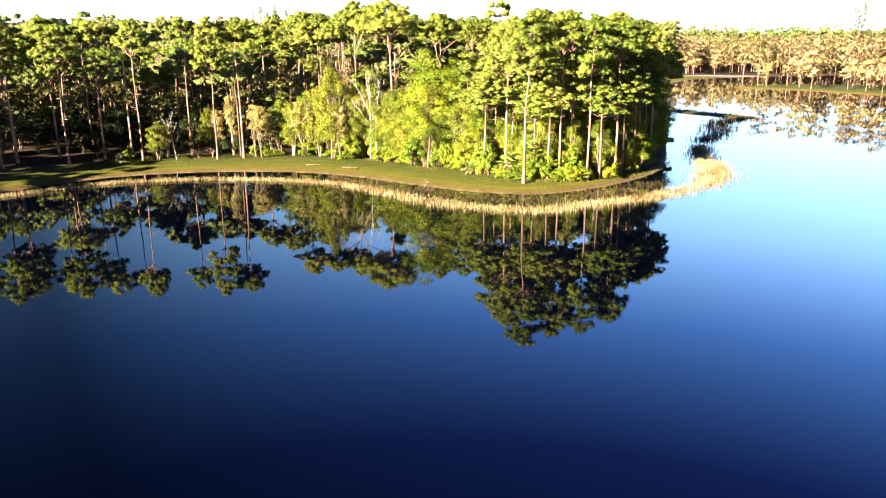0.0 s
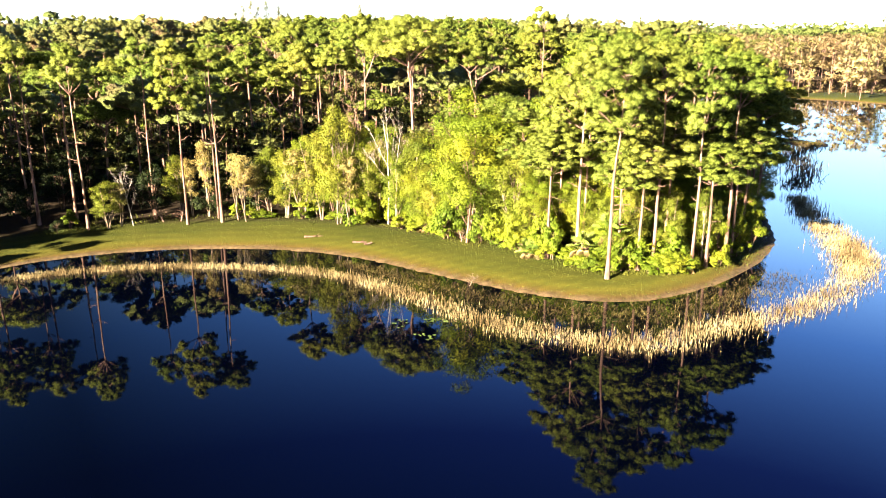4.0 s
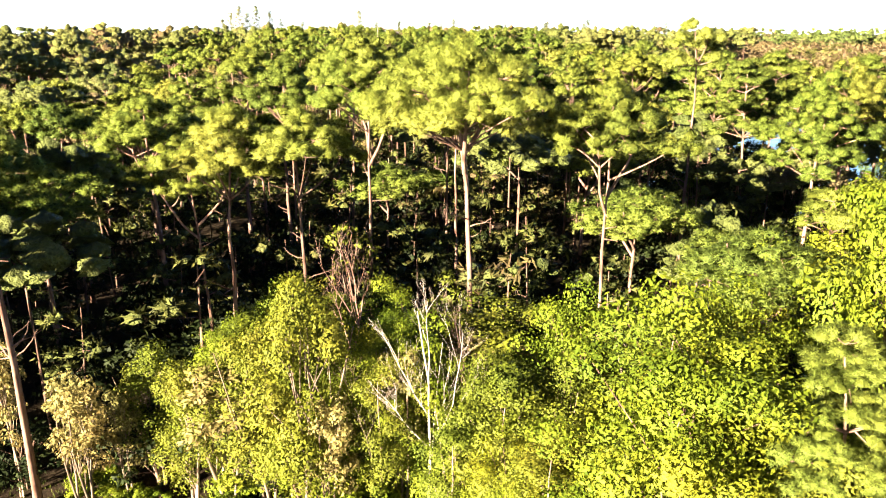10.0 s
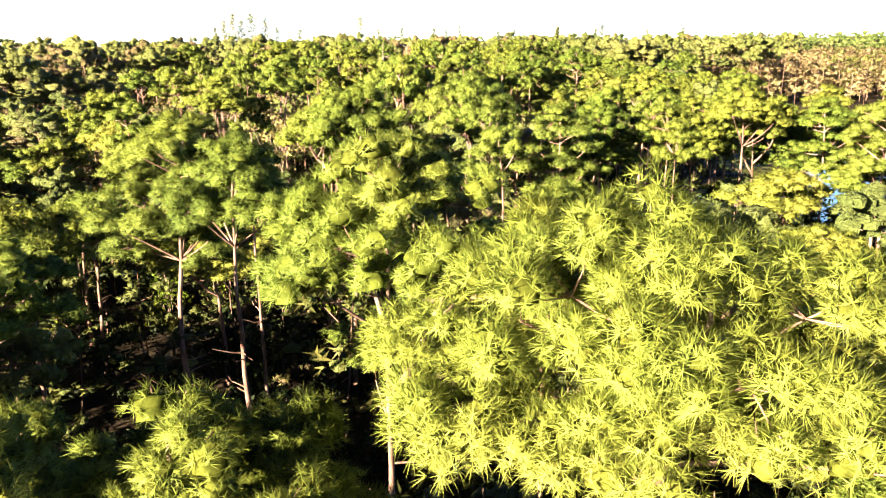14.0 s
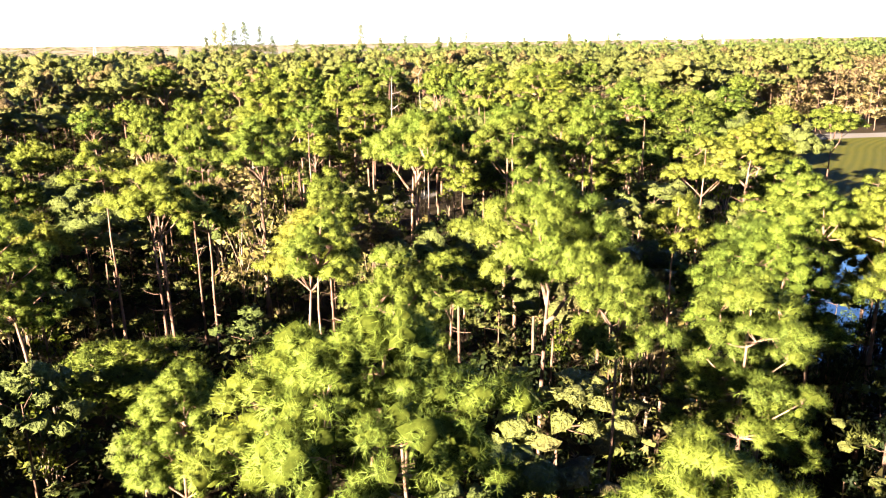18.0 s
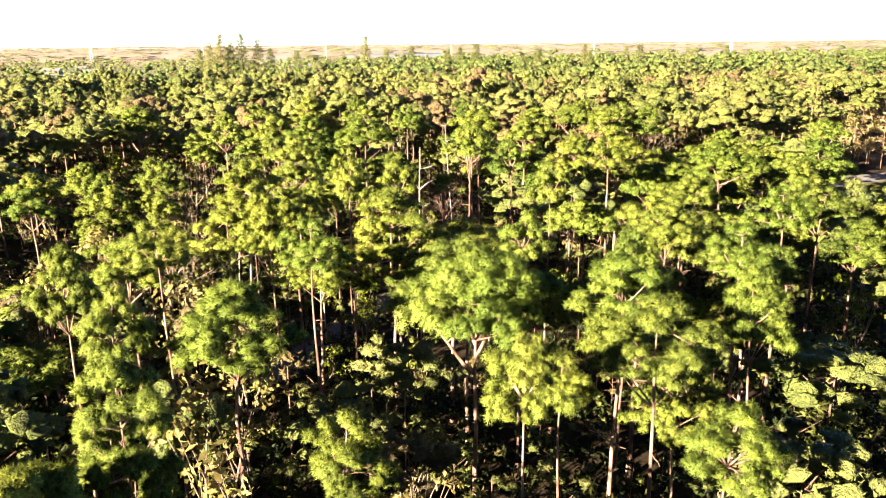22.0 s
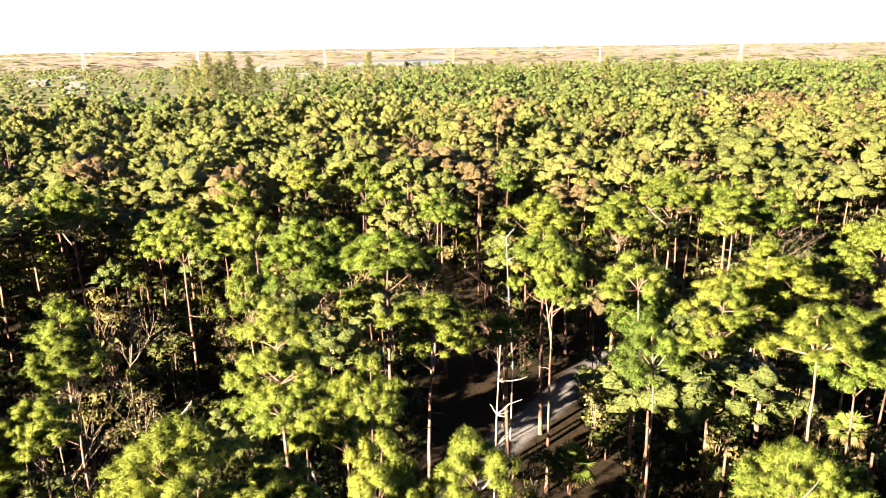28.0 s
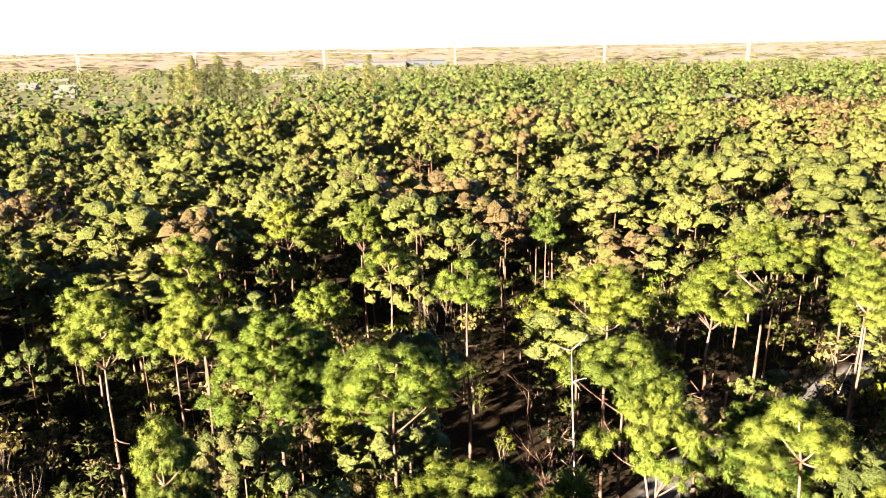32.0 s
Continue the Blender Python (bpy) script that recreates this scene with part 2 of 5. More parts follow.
def tube(pts, radii, sides=6):
    """A tapered tube along a line of points."""
    pts, radii = np.asarray(pts, float), np.asarray(radii, float)
    way = np.gradient(pts, axis=0)
    way /= np.linalg.norm(way, axis=1, keepdims=True) + 1e-9
    ref = np.where(np.abs(way[:, 2:3]) > 0.9, [[1.0, 0, 0]], [[0, 0, 1.0]])
    a = np.cross(way, ref)
    a /= np.linalg.norm(a, axis=1, keepdims=True) + 1e-9
    b = np.cross(way, a)
    ang = np.linspace(0, 2 * np.pi, sides, endpoint=False)
    ring = pts[:, None] + radii[:, None, None] * (np.cos(ang)[None, :, None] * a[:, None] + np.sin(ang)[None, :, None] * b[:, None])
    n, f = len(pts), []
    for i in range(n - 1):
        for j in range(sides):
            p, q = i * sides + j, i * sides + (j + 1) % sides
            f += [(p, q, q + sides), (p, q + sides, p + sides)]
    return ring.reshape(-1, 3), f


def sphere_ways(n, r, low=-0.35):
    """Random directions, none lower than low."""
    z = r.uniform(low, 1, n)
    a = r.uniform(0, 2 * np.pi, n)
    s = np.sqrt(1 - z * z)
    return np.stack([s * np.cos(a), s * np.sin(a), z], -1)


def unit(v):
    return v / (np.linalg.norm(v, axis=-1, keepdims=True) + 1e-9)


def ico(level):
    """Corners and faces of a ball of 20, 80 or 320 triangles (level 0, 1, 2)."""
    bm = bmesh.new()
    bmesh.ops.create_icosphere(bm, subdivisions=level + 1, radius=1.0)
    v, f = np.array([p.co[:] for p in bm.verts]), np.array([[p.index for p in q.verts] for q in bm.faces])
    bm.free()
    return v, f


BALLS = [ico(0)]


def needles(lobes, radii, ball, per, blades, size, r, width=0.035, heart=None, flat=0.65, body=0.6, rough=0.16, shell=(0.5, 0.9), dome=0.4, under=-0.2):
    """Rough clumps of foliage: a lumpy matted body each, clad in tufts of thin needle blades. Returns corners, faces and normals of both."""
    def lit(out, spot, way, stray):
        own = out * (1, 1, 1.2)
        if heart is not None:
            own = own * 0.8 + dome * unit(spot - heart)
        return unit(unit(own) + 0.25 * way + stray * sphere_ways(len(out), r, -1))

    bv, bf = BALLS[ball]
    n, m = len(lobes), len(bv)
    out = np.tile(bv, (n, 1))
    which = np.repeat(np.arange(n), m)
    v0 = lobes[which] + out * (radii[which] * body * (1 + r.normal(0, rough, n * m)))[:, None] * np.where(out[:, 2:] > 0, (1, 1, flat), (1, 1, flat * 0.6))
    f0 = (bf[None] + (np.arange(n) * m)[:, None, None]).reshape(-1, 3)
    n0 = lit(out, v0, out * 0, 0.45)
    which = np.repeat(np.arange(n), per)
    out = sphere_ways(len(which), r, under)
    spot = lobes[which] + out * (radii[which] * r.uniform(shell[0], shell[1], len(which)))[:, None] * (1, 1, flat)
    axis = unit(out + 0.45 * sphere_ways(len(which), r, -1) + (0, 0, 0.2))      # each tuft a small brush
    k = np.repeat(np.arange(len(which)), blades)
    way = unit(axis[k] * 0.85 + 0.85 * sphere_ways(len(k), r, -1))
    length = size * r.uniform(0.65, 1.15, len(k))
    side = unit(np.cross(way, unit(out[k] + 0.6 * sphere_ways(len(k), r, -1)))) * (length * width)[:, None]
    tip = spot[k] + way * length[:, None] - np.array([0, 0, 1]) * (length * 0.12)[:, None]
    v1, n1 = np.stack([spot[k] - side, spot[k] + side, tip], 1).reshape(-1, 3), np.repeat(lit(0.7 * out[k] + 0.5 * axis[k], spot[k], way, 0.22), 3, 0)
    return (v0, f0, n0), (v1, np.arange(len(v1)).reshape(-1, 3), n1)


def leaves(clumps, radii, per, size, r, heart):
    """Clumps of small pointed leaves. Returns corners, faces and normals."""
    n = len(clumps) * per
    which = np.repeat(np.arange(len(clumps)), per)
    out = sphere_ways(n, r, -0.7)
    spot = clumps[which] + out * (radii[which] * r.uniform(0.3, 1.0, n) ** 0.6)[:, None] * (1, 1, 0.8)
    spot[:, 2] = np.maximum(spot[:, 2], 0.06)
    up = unit(out + 0.8 * sphere_ways(n, r, -0.6))
    a = unit(np.cross(up, sphere_ways(n, r, -1)))
    b = np.cross(up, a)
    q = (size * r.uniform(0.6, 1.35, n))[:, None]
    v = np.stack([spot - a * q, spot + b * q * 0.5, spot + a * q - up * q * 0.3, spot - b * q * 0.5], 1).reshape(-1, 3)
    i = np.arange(n)[:, None] * 4
    nn = unit(0.5 * out + 0.45 * unit(spot - heart) + 0.55 * up)
    return v, np.concatenate([i + [0, 1, 2], i + [0, 2, 3]], 1).reshape(-1, 3), np.repeat(nn, 4, 0)


def bend(start, way, length, lift, wobble, r, steps=6):
    """A branch line that starts along way and turns upwards."""
    p, d, out = np.array(start, float), np.array(way, float), []
    for i in range(steps + 1):
        out.append(p.copy())
        d = d + np.array([0, 0, lift / steps]) + r.normal(0, wobble, 3)
        d /= np.linalg.norm(d)
        p = p + d * length / steps
    return np.array(out)


def spaced_ways(n, r, low):
    """Directions spread evenly, none lower than low."""
    keep = []
    for w in sphere_ways(n * 9, r, low):
        if len(keep) < n and all(np.linalg.norm(w - k) > 2.3 / math.sqrt(n) for k in keep):
            keep.append(w)
    keep += list(sphere_ways(n - len(keep), r, low))
    return np.array(keep)


def puffs(boughs, reach, each, r, heart):
    """Small rounded clumps round the end of each bough, spread flat and outwards. Returns places and radii."""
    k = np.repeat(np.arange(len(boughs)), each)
    way = sphere_ways(len(k), r, -0.45) * (1, 1, 0.55)
    out = boughs[k] + reach * r.uniform(0.6, 1.3, (len(k), 1)) * way + 0.25 * reach * unit(boughs[k] - heart)
    return out, reach * r.uniform(0.4, 0.68, len(k))


def pine(seed, h=19.0, spread=3.2, base=0.6, lobes=20, limbs=10, fork=0, ball=0, body=0.66, per=36, blades=12, tuft=0.25, wide=0.03, each=9, girth=0.165, lean=0.4):
    """A slash pine: trunk, rising limbs, and a domed crown of rounded clumps of needles at their ends. Returns wood and needles."""
    r = np.random.default_rng(seed)
    wood, green = Geo(), Geo()
    n = 10
    t = np.linspace(0, 1, n)
    drift = np.cumsum(r.normal(0, 0.12, (n, 2)), 0) * t[:, None]
    trunk = np.stack([drift[:, 0] + lean * t ** 2, drift[:, 1], t * h * 0.88], -1)
    wood.add(*tube(trunk, girth * (1 - 0.8 * t) + girth * 0.35 * np.exp(-t * 25), 7), True)

    def at(u):
        return np.array([np.interp(u, t, trunk[:, k]) for k in range(3)])

    deep = h * (1 - base)
    middle = at(base) + (0, 0, deep * 0.42)
    ways = spaced_ways(lobes, r, -0.45 if base < 0.6 or fork > 2 else -0.1)
    tone = 1 + 0.25 * np.sin(3 * np.arctan2(ways[:, 1], ways[:, 0]) + r.uniform(0, 6)) * (1 - ways[:, 2] ** 2)
    dome = np.stack([spread * 0.8 * tone, spread * 0.8 * tone, np.where(ways[:, 2] > 0, deep * 0.46, deep * 0.42)], -1)
    spots = middle + ways * dome * r.uniform(0.72, 1.04, (lobes, 1)) * np.where(np.arange(lobes)[:, None] % 6 == 5, 0.55, 1.0)
    spots[0] = trunk[-1] + (0, 0, 0.1)
    # forks and limbs
    lines = [trunk]
    for k in range(fork):
        a = k * 2.6 + r.uniform(0, 1)
        line = bend(at(base * 0.86 + 0.05 * k), (math.cos(a) * 0.75, math.sin(a) * 0.75, 0.75), deep * 0.85 + spread * 0.25, 0.6, 0.1, r)
        wood.add(*tube(line, np.linspace(girth * 0.62, 0.05, len(line)), 6), True)
        lines.append(line)
    limb_lines = []
    for k in np.argsort(-np.hypot(spots[:, 0], spots[:, 1]))[:limbs]:
        stems = np.concatenate([q[len(q) // 2:] for q in lines])
        reach = np.hypot(*(stems[:, :2] - spots[k, :2]).T)
        root = stems[np.argmin(reach + 1.6 * np.abs(stems[:, 2] - (spots[k, 2] - 0.25 - 0.45 * reach)))]
        u = np.linspace(0, 1, 7)[:, None]
        knee = np.r_[root[:2] * 0.4 + spots[k, :2] * 0.6, root[2] + (spots[k, 2] - root[2]) * r.uniform(0.4, 0.75)] + r.normal(0, 0.15, 3)
        line = root * (1 - u) ** 2 + 2 * knee * u * (1 - u) + spots[k] * u * u
        wood.add(*tube(line, np.linspace(0.01 * h * girth + 0.02, 0.016, 7), 5), True)
        limb_lines.append(line)
    nodes = np.concatenate([q[2:] for q in limb_lines] + [q[6:] for q in lines])
    for q in spots:
        d = np.linalg.norm(nodes - q, axis=1)
        j = nodes[np.argmin(d)]
        if 0.3 < d.min():
            wood.add(*tube([j, (j + q) / 2 + r.normal(0, 0.12, 3), q], [0.04, 0.028, 0.014], 4), True)
    for _ in range(5):          # dead stubs below the crown
        u, b = r.uniform(base * 0.5, base * 0.9), r.uniform(0, 6.28)
        stub = bend(at(u), (math.cos(b), math.sin(b), 0.1), r.uniform(0.5, 1.6), 0.1, 0.2, r, 3)
        wood.add(*tube(stub, np.linspace(0.04, 0.012, 4), 4), True)
    tufted, size = puffs(spots, spread * 0.15 + 0.36, each, r, middle)
    for q in tufted[::2]:
        j = spots[np.argmin(np.linalg.norm(spots - q, axis=1))]
        wood.add(*tube([j, (j + q) / 2 - (0, 0, 0.06), q], [0.022, 0.016, 0.008], 3), True)
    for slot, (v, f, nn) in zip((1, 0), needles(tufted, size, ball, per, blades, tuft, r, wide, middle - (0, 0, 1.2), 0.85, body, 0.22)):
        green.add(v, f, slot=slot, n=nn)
    return wood, green


def simple_pine(seed, h=17.0, spread=3.2, base=0.55, lobes=10, per=8, blades=3, tuft=0.62, width=0.27, sides=3, low=-0.2, flat=0.85, each=4, reach=0.36, body=0):
    """A far pine: trunk, a few limbs and a domed crown of rounded clumps in groups."""
    r = np.random.default_rng(seed)
    wood, green = Geo(), Geo()
    top = np.array([r.normal(0, 0.4), r.normal(0, 0.4), h * 0.9])
    wood.add(*tube([(0, 0, 0), top * 0.55, top], [0.15, 0.11, 0.05], sides), True)
    deep = h * (1 - base)
    centre = np.array([0, 0, h * base + deep * 0.42])
    ways = spaced_ways(lobes, r, low)
    ring = 1 + 0.25 * np.sin(2 * np.arctan2(ways[:, 1], ways[:, 0]) + r.uniform(0, 6)) * (1 - ways[:, 2] ** 2)
    at = centre + ways * np.stack([spread * 0.78 * ring, spread * 0.78 * ring, np.where(ways[:, 2] > 0, deep * 0.48, deep * 0.36)], -1) * r.uniform(0.68, 1.05, (lobes, 1))
    for q in at[:5]:
        wood.add(*tube([(0, 0, min(q[2] - 0.8, h * 0.85)), q], [0.07, 0.03], 3), True)
    at, size = puffs(at, spread * reach, each, r, centre)
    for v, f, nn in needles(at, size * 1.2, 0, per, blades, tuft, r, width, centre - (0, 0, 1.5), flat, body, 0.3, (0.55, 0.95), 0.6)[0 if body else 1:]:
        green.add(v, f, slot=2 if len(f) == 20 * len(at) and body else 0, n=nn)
    return wood, green


def part(name, mesh, parent, label=""):
    ob = new(name, mesh)
    ob.parent = parent
    return tagged(ob, label)


def tree_thing(name, pieces, label, category, group=""):
    """An Empty at the foot of a tree, with its parts."""
    root = new(name)
    root.empty_display_size = 0.5
    for n, me in pieces:
        part(n, me, root)
    return tagged(root, label, category, group)


# ---- the plan ----
# shore of the wooded point, from the west round to the inlet on its east side
SHORE = [(-400, -300), (-90, -160), (-58, -40), (-53, 0), (-51, 30), (-50, 50), (-47, 65), (-41, 77), (-35, 82), (-28, 84.4), (-20, 84.9), (-12, 83), (-4, 77.2),
         (2, 73), (8, 71), (13, 72.8), (19, 77.4), (25, 85), (28, 94), (32, 108), (37, 124), (36, 138), (28, 155), (17, 168),
         (15, 178), (22, 191), (36, 202), (52, 211), (60, 233), (80, 264), (92, 286), (112, 300), (150, 318), (260, 330), (700, 330), (700, 900), (-400, 900)]
ISLES = [[(88, 234), (95, 243), (112, 252), (150, 240), (260, 215), (260, 150), (150, 185), (115, 203), (104, 222)],
         [(46, 162), (52, 157), (57, 151), (60, 146), (58, 142), (53, 146), (48, 153)]]
PATH = [(-33.5, 203), (-25, 222), (-17, 235), (-11, 243), (-3.5, 253.5), (4, 260), (16, 268), (34, 280), (66, 297), (92, 305), (118, 304), (170, 306)]


def inside(px, py, poly):
    px, py = np.asarray(px, float), np.asarray(py, float)
    hit = np.zeros(px.shape, bool)
    for (x0, y0), (x1, y1) in zip(poly, poly[1:] + poly[:1]):
        cross = ((y0 > py) != (y1 > py)) & (px < (x1 - x0) * (py - y0) / (y1 - y0 + 1e-12) + x0)
        hit ^= cross
    return hit


def off_line(px, py, line, closed=False):
    px, py = np.asarray(px, float), np.asarray(py, float)
    best = np.full(px.shape, 1e9)
    ends = line[1:] + line[:1] if closed else line[1:]
    for (x0, y0), (x1, y1) in zip(line, ends):
        dx, dy = x1 - x0, y1 - y0
        k = np.clip(((px - x0) * dx + (py - y0) * dy) / (dx * dx + dy * dy), 0, 1)
        best = np.minimum(best, np.hypot(px - x0 - k * dx, py - y0 - k * dy))
    return best


def smooth_line(line, turns=2):
    """Cuts the corners of a line."""
    for _ in range(turns):
        q = np.array(line, float)
        mids = np.concatenate([np.stack([q[:-1] * 0.75 + q[1:] * 0.25, q[:-1] * 0.25 + q[1:] * 0.75], 1).reshape(-1, 2)])
        line = [tuple(q[0])] + [tuple(p) for p in mids] + [tuple(q[-1])]
    return line


SHORE_S = smooth_line(SHORE)
PATH_S = smooth_line(PATH)


def shore_off(px, py):
    """Metres inland (positive) or out on the water (negative)."""
    d = off_line(px, py, SHORE_S)
    out = np.where(inside(px, py, SHORE_S), d, -d)
    for isle in ISLES:
        e = off_line(px, py, isle, True)
        out = np.maximum(out, np.where(inside(px, py, isle), e, -e))
    return out


def land(px, py):
    d = shore_off(px, py)
    z = np.where(d > 0, 0.05 + 0.45 * (1 - np.exp(-np.maximum(d, 0) / 4.0)), np.maximum(d * 0.25, -1.6))
    return z + np.where(d > 5, 0.08 * np.sin(px * 0.31) * np.sin(py * 0.23), 0)


def ground_grid(xs, ys):
    gx, gy = np.meshgrid(xs, ys)
    z = land(gx, gy)
    v = np.stack([gx, gy, z], -1).reshape(-1, 3)
    w, h = len(xs), len(ys)
    i = (np.arange(h - 1)[:, None] * w + np.arange(w - 1)[None]).ravel()
    f = np.concatenate([np.stack([i, i + 1, i + w + 1], 1), np.stack([i, i + w + 1, i + w], 1)])
    return v, f


def uneven(a, b, lo, hi, step):
    """Even steps from a to b and ever longer ones out to lo and hi."""
    inner = list(np.arange(a, b + 0.1, step))
    d = step
    x = b
    while x < hi:
        d *= 1.35
        x += d
        inner.append(min(x, hi))
    d, x = step, a
    while x > lo:
        d *= 1.35
        x -= d
        inner.insert(0, max(x, lo))
    return np.array(inner)


# ground: forest litter, mown grass by the shore and round the road, sand of the track
gm, gn, gl, gb = material("ground_cover", 0.95, 0.0, 0.1)
at_ = gn.new("ShaderNodeAttribute")
at_.attribute_name = "cover"
sep = gn.new("ShaderNodeSeparateColor")
gl.new(at_.outputs["Color"], sep.inputs[0])
fine, broad = noise_tex(gn, gl, 2.5, 6.0, 0.7), noise_tex(gn, gl, 0.25, 3.0)
grassy = mix(gn, gl, 0.45, ramp(gn, gl, broad, [(0.35, (0.05, 0.06, 0.008)), (0.65, (0.1, 0.085, 0.015))]),
             ramp(gn, gl, fine, [(0.3, (0.03, 0.045, 0.006)), (0.7, (0.13, 0.11, 0.02))]))
litter = ramp(gn, gl, fine, [(0.3, (0.012, 0.009, 0.005)), (0.55, (0.03, 0.02, 0.012)), (0.75, (0.025, 0.03, 0.01))])
# sand darkened and greyed: the shade lying on the track is in its colour
sand = ramp(gn, gl, fine, [(0.3, (0.13, 0.12, 0.125)), (0.7, (0.2, 0.185, 0.19))])
mud = ramp(gn, gl, fine, [(0.3, (0.05, 0.035, 0.02)), (0.7, (0.16, 0.11, 0.06))])
field = mix(gn, gl, 0.5, ramp(gn, gl, noise_tex(gn, gl, 0.012, 5.0), [(0.35, (0.07, 0.1, 0.035)), (0.5, (0.14, 0.13, 0.07)), (0.65, (0.25, 0.2, 0.14))]),
            ramp(gn, gl, noise_tex(gn, gl, 0.06, 4.0), [(0.4, (0.06, 0.09, 0.03)), (0.6, (0.17, 0.15, 0.09))]))
at2 = gn.new("ShaderNodeAttribute")
at2.attribute_name = "wide"
sep2 = gn.new("ShaderNodeSeparateColor")
gl.new(at2.outputs["Color"], sep2.inputs[0])
# the mown bank: orange-brown by the water, yellowish, then darker towards the wood, in mower's stripes
mown = ramp(gn, gl, sep2.outputs["Green"], [(0.0, (0.1, 0.042, 0.014)), (0.1, (0.115, 0.072, 0.014)), (0.25, (0.078, 0.074, 0.009)), (0.6, (0.038, 0.046, 0.005)), (1.0, (0.024, 0.036, 0.004))])
turf_c = mix(gn, gl, 0.75, grassy, mix(gn, gl, 1.0, mown, ramp(gn, gl, sep2.outputs["Blue"], [(0.0, (0.5, 0.58, 0.55)), (1.0, (1.05, 1.02, 0.95))]), "MULTIPLY"))
c1 = mix(gn, gl, sep.outputs["Red"], litter, turf_c)
c2 = mix(gn, gl, sep.outputs["Green"], c1, sand)
c3 = mix(gn, gl, sep.outputs["Blue"], c2, mud)
py_, mr_ = gn.new("ShaderNodeSeparateXYZ"), gn.new("ShaderNodeMapRange")     # haze painted as paler ground beyond the hedges
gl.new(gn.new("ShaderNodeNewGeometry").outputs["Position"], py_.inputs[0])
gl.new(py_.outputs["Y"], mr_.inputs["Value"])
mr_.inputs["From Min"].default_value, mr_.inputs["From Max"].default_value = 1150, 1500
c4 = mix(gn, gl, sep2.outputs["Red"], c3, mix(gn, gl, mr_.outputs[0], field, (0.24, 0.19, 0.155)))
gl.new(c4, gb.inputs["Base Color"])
bump(gn, gl, gb, fine, 0.7, 0.12)

gxs, gys = uneven(-60, 128, -4500, 4500, 0.8), uneven(60, 310, -2500, 4900, 0.8)
gv, gf = ground_grid(gxs, gys)
ground = tagged(new("ground", Geo().add(gv, gf, True).mesh("ground", gm)), "flat ground of grass banks, forest litter and sandy track", "ground", kind="structure")
gx, gy = gv[:, 0], gv[:, 1]
gd, gp = shore_off(gx, gy), off_line(gx, gy, PATH_S)


def ease(x, a, b):
    k = np.clip((x - a) / (b - a), 0, 1)
    return k * k * (3 - 2 * k)


LAWN = [(38, 204), (56, 215), (60, 233), (80, 264), (92, 286), (112, 302), (260, 330), (260, 312), (70, 305), (58, 292), (46, 262), (36, 230)]
bank = ease(gd, 0.2, 1.0) * (1 - ease(gd, 7.0, 9.5)) * (gy < 150) * (1 - ease(gx, 22, 26))
lawn = inside(gx, gy, LAWN) * 1.0
isle = np.max([inside(gx, gy, k) * 1.0 for k in ISLES], 0)
grass = np.clip(bank + lawn + isle, 0, 1)
road_half = np.interp(gx, [40, 66], [1.3, 3.6])      # the track widens into a road by the lawn
sandy = 1 - ease(gp - road_half, 0.0, 0.8)
muddy = ease(-gd, -0.7, 0.0)
wide = ease(gy, 400, 460) * ease(-gx, 60, 130) + ease(gy, 640, 800) + ease(np.abs(gx), 700, 900)
col = ground.data.color_attributes.new("cover", "FLOAT_COLOR", "POINT")
col.data.foreach_set("color", np.stack([grass, sandy, muddy, np.ones_like(grass)], -1).astype(np.float32).ravel())
col = ground.data.color_attributes.new("wide", "FLOAT_COLOR", "POINT")
col.data.foreach_set("color", np.stack([np.clip(wide, 0, 1), np.where(lawn > 0, 0.3, np.clip(gd / 8.0, 0, 1)), 0.5 + 0.5 * np.sin(gd * 3.6), np.ones_like(grass)], -1).astype(np.float32).ravel())

# lake
wm, wnn, wll, wb = material("lake_water", 0.02, 0.0, 0.5)
wb.inputs["Base Color"].default_value = (0.0001, 0.0003, 0.0018, 1)
wb.inputs["IOR"].default_value = 1.33
bump(wnn, wll, wb, noise_tex(wnn, wll, 1.6, 3.0, 0.5), 0.009, 0.1)
wv, wf = np.array([(-900, -900, 0), (900, -900, 0), (900, 420, 0), (-900, 420, 0)]), [(0, 1, 2), (0, 2, 3)]
tagged(new("lake_water", Geo().add(wv, wf).mesh("lake_water", wm)), "still dark blue lake water mirroring the trees", "lake", kind="structure")

# ---- pines near the line of flight ----
PINES = [
    (dict(spread=2.5, base=0.79, lobes=15, limbs=10), 1), (dict(spread=3.5, base=0.78, lobes=19, limbs=14, fork=2, each=9), 2),
    (dict(spread=2.9, base=0.8, lobes=16, limbs=11), 3), (dict(spread=4.4, base=0.77, lobes=30, limbs=22, fork=3, girth=0.215, each=10, per=60, tuft=0.27, body=0.42), 4),
    (dict(spread=2.3, base=0.75, lobes=17, limbs=10), 5), (dict(spread=3.8, base=0.79, lobes=21, limbs=15, fork=2, each=9), 6),
    (dict(spread=1.8, base=0.81, lobes=11, limbs=8, girth=0.15), 7), (dict(spread=3.2, base=0.76, lobes=20, limbs=14, girth=0.23), 8),
    (dict(spread=2.5, base=0.56, lobes=28, limbs=14), 9), (dict(spread=3.2, base=0.58, lobes=32, limbs=16, girth=0.2), 10)]
KINDS, PLAIN = [], []
